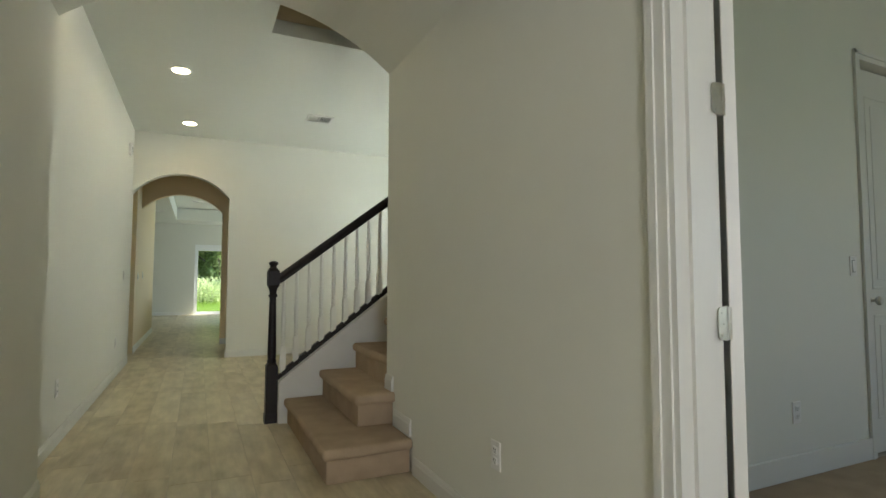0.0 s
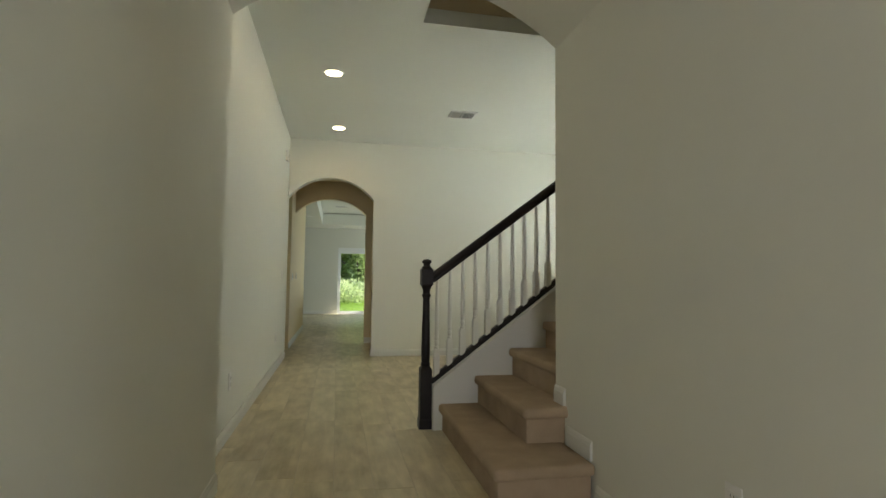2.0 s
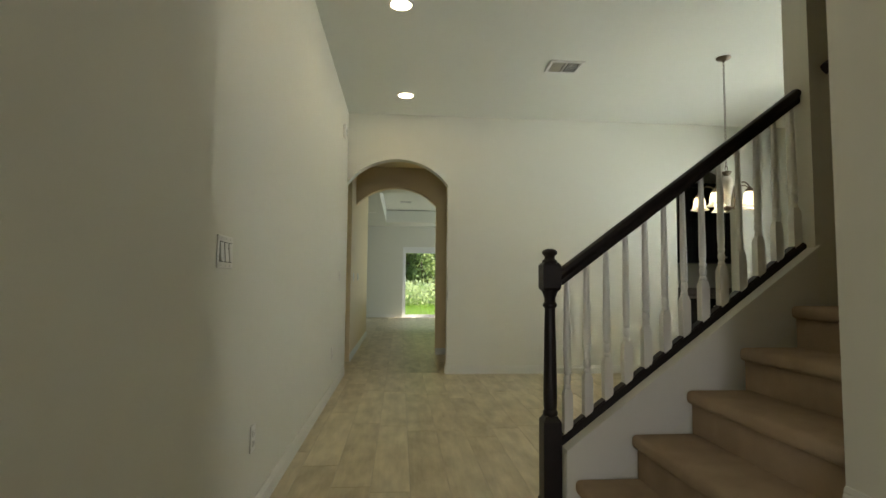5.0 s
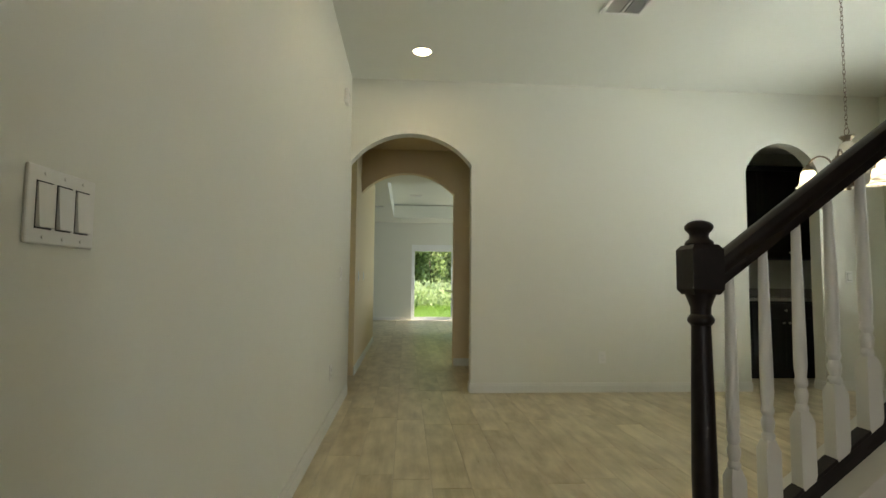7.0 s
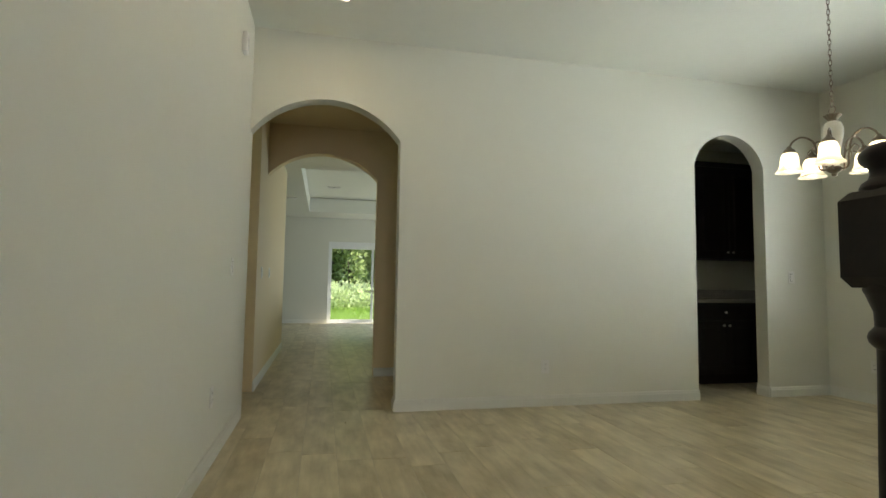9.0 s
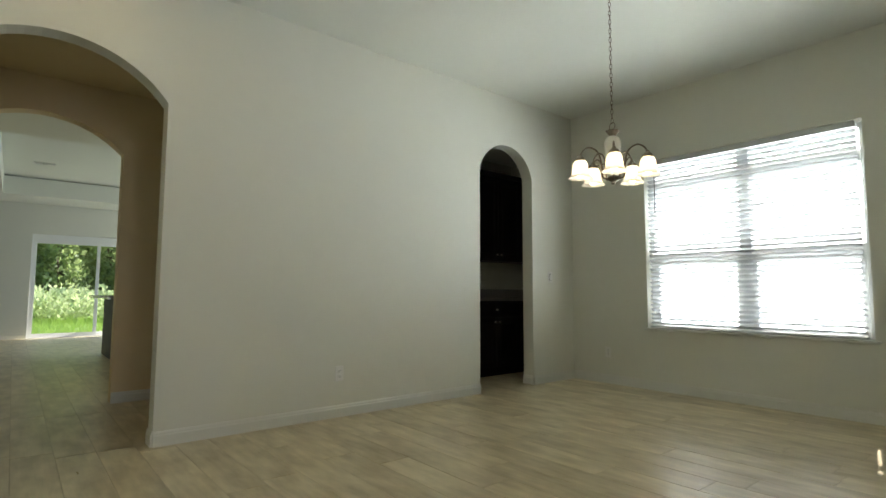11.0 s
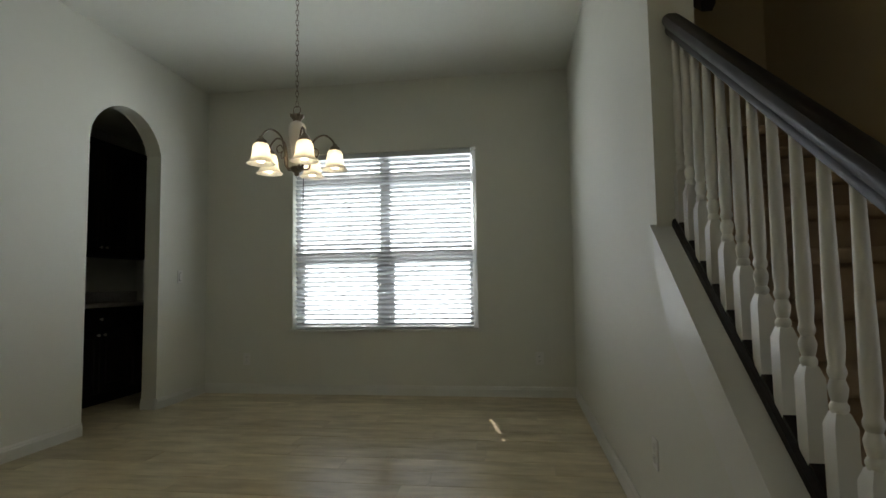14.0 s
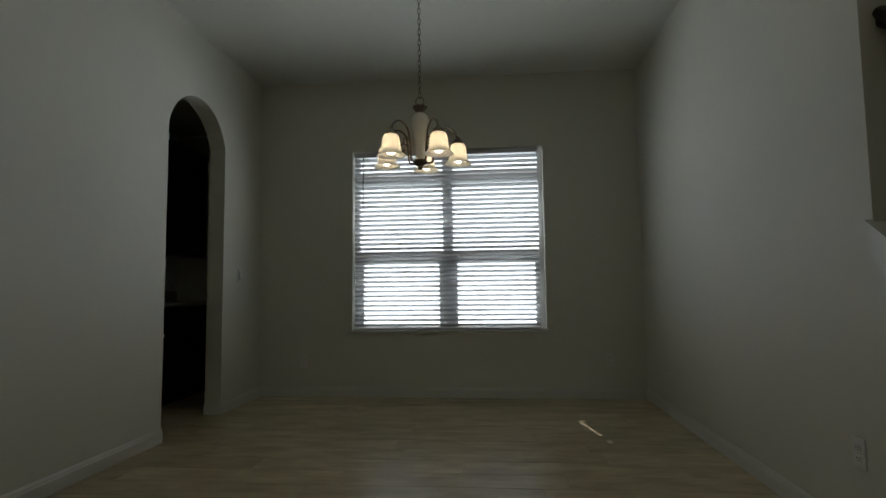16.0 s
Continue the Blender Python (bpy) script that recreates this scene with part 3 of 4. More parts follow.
def balustrade():
    x0, y0 = 1.026, 4.5925
    root = thing("stair_balustrade", "espresso-stained stair rail and newel with white turned balusters", "railing", (x0, y0, 0))
    inv = Matrix.Translation((-x0, -y0, 0))
    bm = bmesh.new()
    square_ring(bm, [(0.047, 0.0), (0.047, 0.06), (0.0445, 0.068), (0.042, 0.072), (0.042, 0.42), (0.027, 0.445)], (0, 0, 0))
    newel = part("newel_post", bm, DARKWOOD, root, "dark turned newel post")
    bm = bmesh.new()
    lathe(bm, [(0.0, 0.44), (0.029, 0.44), (0.034, 0.451), (0.034, 0.462), (0.028, 0.472), (0.031, 0.487), (0.032, 0.54), (0.029, 0.72), (0.0245, 0.925), (0.0245, 0.936), (0.032, 0.944), (0.034, 0.951), (0.032, 0.958), (0.0255, 0.966), (0.026, 0.985), (0.034, 1.008), (0.037, 1.014), (0.037, 1.026), (0.0, 1.026)], 28)
    part("newel_shaft", bm, DARKWOOD, newel, "", True)
    bm = bmesh.new()
    square_ring(bm, [(0.034, 1.018), (0.0425, 1.032), (0.0425, 1.138), (0.033, 1.150)], (0, 0, 0))
    part("newel_block", bm, DARKWOOD, newel)
    bm = bmesh.new()
    lathe(bm, [(0.0, 1.148), (0.034, 1.148), (0.0365, 1.154), (0.034, 1.160), (0.026, 1.166), (0.0235, 1.174), (0.025, 1.181), (0.034, 1.190), (0.0362, 1.197), (0.035, 1.203), (0.027, 1.211), (0.014, 1.2155), (0.0, 1.216)], 28)
    part("finial", bm, DARKWOOD, newel, "", True)
    # rail: rounded top, narrow neck, flat foot
    prof = [(-0.020, -0.034), (0.020, -0.034), (0.024, -0.022), (0.022, -0.012), (0.032, 0.002), (0.034, 0.014), (0.028, 0.027), (0.014, 0.034), (-0.014, 0.034), (-0.028, 0.027), (-0.034, 0.014), (-0.032, 0.002), (-0.022, -0.012), (-0.024, -0.022)]
    rail = lambda x: Vector((x, centre_y(x), RAIL_Z + RAKE * (x - 1.078)))
    bm = bmesh.new()
    sweep(bm, [rail(1.062), rail(1.4), rail(2.0), rail(WALL_END + 0.004)], prof)
    bmesh.ops.transform(bm, matrix=inv, verts=bm.verts)
    part("handrail", bm, DARKWOOD, root, "dark moulded handrail", True)
    # shoe rail
    shoe = lambda x: Vector((x, centre_y(x), rake_z(x) + 0.020 + 0.016))
    bm = bmesh.new()
    sweep(bm, [shoe(1.066), shoe(1.6), shoe(WALL_END - 0.002)], [(-0.030, -0.015), (0.030, -0.015), (0.030, 0.008), (0.022, 0.017), (-0.022, 0.017), (-0.030, 0.008)])
    bmesh.ops.transform(bm, matrix=inv, verts=bm.verts)
    part("shoe_rail", bm, DARKWOOD, root, "dark raking shoe rail")
    # balusters
    nb, pitch = 13, 0.0962
    L = RAIL_Z + RAKE * 0.049 - SHOE_Z - 0.075
    bm = bmesh.new()
    square_ring(bm, [(0.0205, -0.02), (0.0205, 0.165), (0.0125, 0.19)], (0, 0, 0))
    lathe(bm, [(0.0, 0.186), (0.013, 0.186), (0.0165, 0.196), (0.0165, 0.202), (0.0125, 0.210), (0.0155, 0.222), (0.0175, 0.236), (0.0125, 0.252), (0.0165, 0.262), (0.0165, 0.269), (0.0135, 0.278), (0.0165, 0.31), (0.0160, 0.40), (0.0105, L + 0.03), (0, L + 0.03)], 14)
    me = finish("baluster", bm, TRIM, True)
    bmw = bmesh.new()
    prism(bmw, [(-0.033, -0.033 * RAKE), (0.033, 0.033 * RAKE), (0.028, 0.028 * RAKE + 0.014), (-0.028, -0.028 * RAKE + 0.014)], lambda s, h: Vector((s, -0.021, h)), Vector((0, 0.042, 0)))
    wedge = finish("fillet", bmw, DARKWOOD)
    for k in range(nb):
        x = 1.107 + k * pitch
        o = new("baluster", me)
        o.parent = root
        o.location = (x - x0, centre_y(x) - y0, rake_z(x) + 0.052 + 0.004)
        if k < nb - 1:
            w = new("fillet", wedge)
            w.parent = root
            xm = x + pitch / 2
            w.location = (xm - x0, centre_y(xm) - y0, rake_z(xm) + 0.0545)
    return root


balustrade()


def wall_handrail():
    """The short rail that goes on up the stairwell wall past the wall's end."""
    a = Vector((2.33, 4.445, 2.085))
    root = thing("wall_handrail", "dark-stained handrail on brackets in the stairwell", "handrail", a)
    d = Vector((1, 0, RAKE))
    bm = bmesh.new()
    sweep(bm, [Vector((0, 0, 0)), d * 0.5, d * 1.05], [(s * 0.9, u * 0.9) for s, u in ((-0.02, -0.03), (0.02, -0.03), (0.03, 0.0), (0.026, 0.024), (0, 0.033), (-0.026, 0.024), (-0.03, 0.0))])
    part("rail", bm, DARKWOOD, root, "", True)
    for t in (0.12, 0.8):
        p = d * t
        bm = bmesh.new()
        sweep(bm, [p + Vector((0, 0.064, -0.08)), p + Vector((0, 0.03, -0.075)), p + Vector((0, 0, -0.02))], circle(0.007))
        part("bracket", bm, NICKEL, root)


wall_handrail()


# ---------------------------------------------------------------- small wall and ceiling fittings
def plate_base(bm, w, h, m):
    box(bm, -w / 2, w / 2, 0.0, 0.006, -h / 2, h / 2, 0.003, 2, m)


def outlet(line, s, z):
    m = line.pose_at(s, z)
    root = thing("wall_outlet", "white duplex wall outlet with cover plate", "outlet", m.translation, "wall outlets")
    r = m.to_3x3().to_4x4()
    bm = bmesh.new()
    plate_base(bm, 0.072, 0.116, r)
    part("cover_plate", bm, PLASTIC, root)
    for dz in (-0.021, 0.021):
        bm = bmesh.new()
        box(bm, -0.017, 0.017, 0.006, 0.009, dz - 0.014, dz + 0.014, 0.003, 2, r)
        rc = part("receptacle", bm, PLASTIC, root)
        bm = bmesh.new()
        for dx in (-0.007, 0.007):
            box(bm, dx - 0.001, dx + 0.001, 0.009, 0.0094, dz - 0.002, dz + 0.007, 0, 1, r)
        box(bm, -0.002, 0.002, 0.009, 0.0094, dz - 0.010, dz - 0.006, 0, 1, r)
        part("slots", bm, SLOT, rc)
    return root


def switch(line, s, z, gangs=1):
    m = line.pose_at(s, z)
    root = thing("light_switch", "white %s rocker switch plate" % {1: "single", 2: "double", 3: "triple"}[gangs], "switch", m.translation, "light switches")
    r = m.to_3x3().to_4x4()
    bm = bmesh.new()
    plate_base(bm, 0.026 + 0.046 * gangs, 0.118, r)
    part("cover_plate", bm, PLASTIC, root)
    for g in range(gangs):
        x = (g - (gangs - 1) / 2) * 0.046
        bm = bmesh.new()
        box(bm, x - 0.0185, x + 0.0185, 0.0055, 0.0064, -0.036, 0.036, 0, 1, r)
        part("rocker_gap", bm, SLOT, root)
        bm = bmesh.new()
        prism(bm, [(0.006, -0.0335), (0.013, -0.0335), (0.008, 0.0335), (0.006, 0.0335)], lambda d, h: Vector((x - 0.0165, d, h)), Vector((0.033, 0, 0)))
        bmesh.ops.transform(bm, matrix=r, verts=bm.verts)
        rk = part("rocker", bm, PLASTIC, root)
        for dz in (-0.048, 0.048):
            bm = bmesh.new()
            lathe(bm, [(0, 0.006), (0.003, 0.006), (0.0025, 0.0075), (0, 0.0075)], 10, (0, 0, 0), r @ Matrix.Translation((x, 0, dz)) @ Matrix.Rotation(radians(-90), 4, "X"))
            part("screw", bm, PLASTIC, root)
    return root


switch(LEFT, LEFT.s_of(y=4.115), 1.153, 3)
switch(LEFT, LEFT.s_of(y=7.70), 1.12, 1)
switch(PASS_L, 0.40, 1.125, 1)
switch(PASS_L, 1.15, 1.14, 1)
switch(ARCH, ARCH.s_of(x=4.775), 1.148, 1)
outlet(LEFT, LEFT.s_of(y=4.56), 0.37)
outlet(LEFT, LEFT.s_of(y=7.21), 0.38)
outlet(ARCH, ARCH.s_of(x=2.17), 0.335)
outlet(WINW, WINW.s_of(y=5.0), 0.35)
outlet(WINW, WINW.s_of(y=7.855), 0.335)
outlet(STAIRW, STAIRW.s_of(x=2.45), 0.375)
outlet(FOY_R, FOY_R.s_of(y=2.27), 0.365)
BEDW = Line((1.45, 2.20), (5.5, 2.20), 1)
outlet(BEDW, 3.46 - 1.45, 0.36)
switch(BEDW, 4.06 - 1.45, 1.16, 1)
switch(Line((1.9, 9.97), (3.2, 9.97), 1), 0.2, 1.1, 1)


def chime_box(line, s, z):
    m = line.pose_at(s, z)
    root = thing("door_chime", "small white door chime box high on the wall", "chime", m.translation)
    r = m.to_3x3().to_4x4()
    bm = bmesh.new()
    box(bm, -0.045, 0.045, 0, 0.036, -0.07, 0.07, 0.008, 2, r)
    part("housing", bm, PLASTIC, root)
    for k in range(5):
        bm = bmesh.new()
        box(bm, -0.03, 0.03, 0.036, 0.0368, -0.04 + k * 0.018, -0.036 + k * 0.018, 0, 1, r)
        part("grille_slot", bm, SLOT, root)


chime_box(LEFT, LEFT.s_of(y=7.77), 2.67)


def recessed_light(x, y):
    root = thing("recessed_light", "round white recessed ceiling light, switched on", "ceiling light", (x, y, H), "recessed ceiling lights")
    bm = bmesh.new()
    lathe(bm, [(0.072, -0.002), (0.076, -0.008), (0.094, -0.006), (0.098, 0.0), (0.072, 0.0)], 32)
    part("trim_ring", bm, PLASTIC, root, "", True)
    bm = bmesh.new()
    lathe(bm, [(0.0, -0.0045), (0.072, -0.0035), (0.072, -0.001), (0.0, -0.001)], 32)
    part("lens", bm, LED, root, "glowing warm white lens")


for x, y in ((0.322, 4.337), (0.302, 5.828), (0.357, 7.645)):
    recessed_light(x, y)


def register(name, x, y, z, w, h, label, ang=0.0):
    root = thing(name, label, "vent", (x, y, z))
    r = Matrix.Rotation(radians(ang), 4, "Z")
    bm = bmesh.new()
    for a in ((-w / 2, w / 2, -h / 2, -h / 2 + 0.025), (-w / 2, w / 2, h / 2 - 0.025, h / 2), (-w / 2, -w / 2 + 0.025, -h / 2 + 0.025, h / 2 - 0.025), (w / 2 - 0.025, w / 2, -h / 2 + 0.025, h / 2 - 0.025), (-0.008, 0.008, -h / 2 + 0.025, h / 2 - 0.025)):
        box(bm, *a, -0.012, 0.0, 0, 1, r)
    part("frame", bm, PLASTIC, root)
    # No duct is cut; a near-black sheet carries its shade.
    bm = bmesh.new()
    box(bm, -w / 2 + 0.02, w / 2 - 0.02, -h / 2 + 0.02, h / 2 - 0.02, -0.002, -0.0005, 0, 1, r)
    part("backing", bm, SLOT, root, "near-black sheet standing in for the duct's shade")
    n = 7
    for side, tilt in ((-1, 35), (1, -35)):
        for k in range(n):
            xx = side * (0.02 + (w / 2 - 0.05) * (k + 0.5) / n)
            bm = bmesh.new()
            box(bm, -0.008, 0.008, -h / 2 + 0.025, h / 2 - 0.025, -0.0007, 0.0007, 0, 1, r @ Matrix.Translation((xx, 0, -0.008)) @ Matrix.Rotation(radians(tilt), 4, "Y"))
            part("louver", bm, PLASTIC, root)


register("ceiling_register", 1.80, 6.755, H, 0.31, 0.26, "white two-way louvered ceiling air register")
register("ceiling_register", 0.45, 15.7, 3.16, 0.30, 0.15, "white two-way louvered ceiling air register")
register("ceiling_register", -0.48, 15.2, 2.80, 0.36, 0.15, "white two-way louvered ceiling air register")


# ---------------------------------------------------------------- chandelier
def chandelier():
    cx, cy = 3.13, 6.435
    root = thing("chandelier", "five-arm antique nickel chandelier with lit alabaster glass shades", "chandelier", (cx, cy, H))
    up = lambda z: z - H - 0.19
    root.scale = (0.92, 0.92, 0.92)
    bm = bmesh.new()
    lathe(bm, [(0.0, 0.0), (0.066, 0.0), (0.066, -0.006), (0.058, -0.016), (0.03, -0.026), (0.012, -0.030), (0.010, -0.042), (0, -0.042)], 28)
    part("canopy", bm, BRONZE, root, "dark metal ceiling canopy", True)
    zt, zb = -0.045, up(2.192)
    n = 30
    step = (zt - zb) / n
    bm0 = bmesh.new()
    rng = []
    for k in range(16):
        a = 2 * math.pi * k / 16
        rng.append((0.0085 * math.cos(a), 0, 0.0225 * math.sin(a)))
    prev = None
    rings = []
    for k, p in enumerate(rng):
        p = Vector(p)
        t = (Vector(rng[(k + 1) % 16]) - Vector(rng[k - 1])).normalized()
        s = Vector((0, 1, 0))
        u = t.cross(s)
        rings.append([bm0.verts.new(p + s * a + u * b) for a, b in circle(0.0019, 6)])
    for k in range(16):
        a, b = rings[k], rings[(k + 1) % 16]
        for j in range(6):
            bm0.faces.new((a[j], a[(j + 1) % 6], b[(j + 1) % 6], b[j]))
    me = finish("chain_link", bm0, BRONZE, True)
    for k in range(n):
        o = new("chain_link", me)
        o.parent = root
        o.matrix_local = Matrix.Translation((0, 0, zt - (k + 0.5) * step)) @ Matrix.Rotation(radians(90 * (k % 2) + 20), 4, "Z")
    bm = bmesh.new()
    rr = []
    for k in range(24):
        a = 2 * math.pi * k / 24
        rr.append((0.026 * math.cos(a), 0.0, 0.026 * math.sin(a)))
    rings = []
    for k, p in enumerate(rr):
        p = Vector(p)
        t = (Vector(rr[(k + 1) % 24]) - Vector(rr[k - 1])).normalized()
        u = t.cross(Vector((0, 1, 0)))
        rings.append([bm.verts.new(p + Vector((0, 1, 0)) * a + u * b) for a, b in circle(0.003, 6)])
    for k in range(24):
        a, b = rings[k], rings[(k + 1) % 24]
        for j in range(6):
            bm.faces.new((a[j], a[(j + 1) % 6], b[(j + 1) % 6], b[j]))
    bmesh.ops.transform(bm, matrix=Matrix.Translation((0, 0, up(2.170))) @ Matrix.Rotation(radians(80), 4, "Z"), verts=bm.verts)
    part("hanging_ring", bm, BRONZE, root, "", True)
    bm = bmesh.new()
    cup_verts = lathe(bm, [(0, up(2.146)), (0.014, up(2.146)), (0.018, up(2.136)), (0.040, up(2.139)), (0.043, up(2.134)), (0.033, up(2.120)), (0.025, up(2.106)), (0.026, up(2.090)), (0, up(2.090))], 48)
    for v in cup_verts:
        r = math.hypot(v.co.x, v.co.y)
        if r > 0.028:
            k = 1 + 0.13 * math.cos(8 * math.atan2(v.co.y, v.co.x))
            v.co.x, v.co.y = v.co.x * k, v.co.y * k
    part("top_cap", bm, BRONZE, root, "", True)
    bm = bmesh.new()
    lathe(bm, [(0, up(2.096)), (0.028, up(2.095)), (0.046, up(2.08)), (0.055, up(2.05)), (0.056, up(2.02)), (0.051, up(1.985)), (0.041, up(1.94)), (0.032, up(1.88)), (0.027, up(1.82)), (0.027, up(1.80)), (0, up(1.80))], 28)
    part("body", bm, PORCELAIN, root, "white porcelain vase body", True)
    bm = bmesh.new()
    lathe(bm, [(0, up(1.806)), (0.036, up(1.806)), (0.044, up(1.796)), (0.040, up(1.782)), (0.026, up(1.772)), (0.014, up(1.766)), (0.018, up(1.758)), (0.012, up(1.748)), (0, up(1.744))], 24)
    part("bottom_cup", bm, BRONZE, root, "", True)
    # one arm, copied round
    R = 0.235

    def spline(p, n=7):
        out = []
        for i in range(len(p) - 1):
            p0, p1, p2, p3 = (Vector(p[max(0, min(len(p) - 1, i + d))]) for d in (-1, 0, 1, 2))
            for k in range(n):
                t = k / n
                out.append(0.5 * ((2 * p1) + (p2 - p0) * t + (2 * p0 - 5 * p1 + 4 * p2 - p3) * t * t + (3 * p1 - p0 - 3 * p2 + p3) * t ** 3))
        return out + [Vector(p[-1])]

    bm = bmesh.new()
    sweep(bm, spline([(0.036, 0, up(1.79)), (0.075, 0, up(1.80)), (0.082, 0, up(1.88)), (0.105, 0, up(1.975)), (0.165, 0, up(2.012)), (0.215, 0, up(1.985)), (R, 0, up(1.945))]), circle(0.0062, 8))
    sweep(bm, spline([(0.083, 0, up(1.89)), (0.11, 0, up(1.925)), (0.135, 0, up(1.905)), (0.125, 0, up(1.875)), (0.105, 0, up(1.885))]), circle(0.004, 6))
    arm = finish("arm", bm, BRONZE, True)
    bm = bmesh.new()
    lathe(bm, [(0, 0.022), (0.012, 0.022), (0.016, 0.01), (0.030, 0.0), (0.036, -0.012), (0.036, -0.024), (0.0, -0.024)], 20)
    cup = finish("socket_cup", bm, BRONZE, True)
    bm = bmesh.new()
    outer = [(0.034, -0.02), (0.044, -0.030), (0.051, -0.055), (0.0535, -0.085), (0.057, -0.108), (0.065, -0.126), (0.080, -0.141), (0.084, -0.146)]
    inner = [(r - 0.004, z) for r, z in outer[::-1]]
    lathe(bm, outer + inner, 32)
    shade = finish("shade", bm, SHADE, True)
    bm = bmesh.new()
    lathe(bm, [(0, -0.028), (0.012, -0.03), (0.013, -0.05), (0.024, -0.075), (0.030, -0.10), (0.027, -0.122), (0.015, -0.136), (0, -0.14)], 20)
    bulb = finish("bulb", bm, BULB, True)
    for k in range(5):
        th = radians(1.7 + 72 * k)
        ang = math.atan2(-math.sin(th), math.cos(th))
        m = Matrix.Rotation(ang, 4, "Z")
        a = new("arm", arm)
        a.parent = root
        a.matrix_local = m
        tip = Vector((R * math.cos(ang), R * math.sin(ang), up(1.935)))
        for nm, me in (("socket_cup", cup), ("shade", shade), ("bulb", bulb)):
            o = new(nm, me)
            o.parent = a
            o.location = m.inverted() @ tip
            if nm == "shade":
                o["label"] = "lit alabaster glass bell shade"


chandelier()


# ---------------------------------------------------------------- pantry cabinets
def knob(parent, p, inv):
    bm = bmesh.new()
    lathe(bm, [(0, 0), (0.006, 0), (0.005, 0.012), (0.013, 0.018), (0.015, 0.024), (0.010, 0.030), (0, 0.031)], 14, (0, 0, 0), Matrix.Translation(p) @ Matrix.Rotation(radians(90), 4, "X"))
    bmesh.ops.transform(bm, matrix=inv, verts=bm.verts)
    part("knob", bm, NICKEL, parent, "brushed nickel knob", True)


def raised_door(name, x0, x1, z0, z1, y, parent, inv, knob_at=None):
    bm = bmesh.new()
    box(bm, x0, x1, y - 0.018, y, z0, z1, 0.003, 1)
    f = 0.055
    if z1 - z0 > 0.25:
        box(bm, x0, x0 + f, y - 0.026, y - 0.017, z0, z1, 0.003, 1)
        box(bm, x1 - f, x1, y - 0.026, y - 0.017, z0, z1, 0.003, 1)
        box(bm, x0 + f, x1 - f, y - 0.026, y - 0.017, z0, z0 + f, 0.003, 1)
        box(bm, x0 + f, x1 - f, y - 0.026, y - 0.017, z1 - f, z1, 0.003, 1)
        box(bm, x0 + f + 0.02, x1 - f - 0.02, y - 0.024, y - 0.017, z0 + f + 0.02, z1 - f - 0.02, 0.006, 1)
    bmesh.ops.transform(bm, matrix=inv, verts=bm.verts)
    d = part(name, bm, CABINET, parent)
    if knob_at:
        knob(d, Vector((knob_at[0], y - 0.026 if z1 - z0 > 0.25 else y - 0.018, knob_at[1])), inv)


def base_cabinet(x0, x1, y=8.92):
    root = thing("base_cabinet", "espresso raised-panel base cabinet with a drawer over two doors", "cabinet", ((x0 + x1) / 2, y, 0), "pantry base cabinets")
    inv = Matrix.Translation(-root.location)
    bm = bmesh.new()
    box(bm, x0 + 0.001, x1 - 0.001, y, 9.52, 0.10, 0.876)
    bmesh.ops.transform(bm, matrix=inv, verts=bm.verts)
    part("carcass", bm, CABINET, root)
    bm = bmesh.new()
    box(bm, x0 + 0.001, x1 - 0.001, y + 0.075, 9.52, 0.0, 0.10)
    bmesh.ops.transform(bm, matrix=inv, verts=bm.verts)
    part("toe_kick", bm, CABINET, root)
    mid = (x0 + x1) / 2
    raised_door("drawer_front", x0 + 0.02, x1 - 0.02, 0.70, 0.855, y, root, inv, (mid, 0.775))
    raised_door("door", x0 + 0.02, mid - 0.004, 0.12, 0.685, y, root, inv, (mid - 0.035, 0.635))
    raised_door("door", mid + 0.004, x1 - 0.02, 0.12, 0.685, y, root, inv, (mid + 0.035, 0.635))


def upper_cabinet(x0, x1, y=9.20):
    root = thing("wall_cabinet", "tall espresso raised-panel wall cabinet with two doors", "cabinet", ((x0 + x1) / 2, y, 1.37), "pantry wall cabinets")
    inv = Matrix.Translation(-root.location)
    bm = bmesh.new()
    box(bm, x0 + 0.001, x1 - 0.001, y, 9.52, 1.375, 2.44)
    bmesh.ops.transform(bm, matrix=inv, verts=bm.verts)
    part("carcass", bm, CABINET, root)
    bm = bmesh.new()
    box(bm, x0 + 0.001, x1 - 0.001, y - 0.035, 9.52, 2.44, 2.50, 0.012, 2)
    bmesh.ops.transform(bm, matrix=inv, verts=bm.verts)
    part("crown", bm, CABINET, root)
    mid = (x0 + x1) / 2
    raised_door("door", x0 + 0.02, mid - 0.004, 1.39, 2.42, y, root, inv, (mid - 0.035, 1.45))
    raised_door("door", mid + 0.004, x1 - 0.02, 1.39, 2.42, y, root, inv, (mid + 0.035, 1.45))


for a, b in ((3.30, 4.12), (4.12, 4.94), (4.94, 5.72)):
    base_cabinet(a, b)
for a, b in ((3.42, 4.42), (4.42, 5.28), (5.28, 5.74)):
    upper_cabinet(a, b)
bm = bmesh.new()
box(bm, 3.21, 5.745, 8.885, 9.52, 0.878, 0.916, 0.006, 2)
box(bm, 3.21, 5.745, 9.50, 9.519, 0.9165, 1.02, 0.003, 1)
tagged(new("pantry_countertop", finish("pantry_countertop", bm, GRANITE)), "speckled grey-beige granite counter with low backsplash", "countertop")


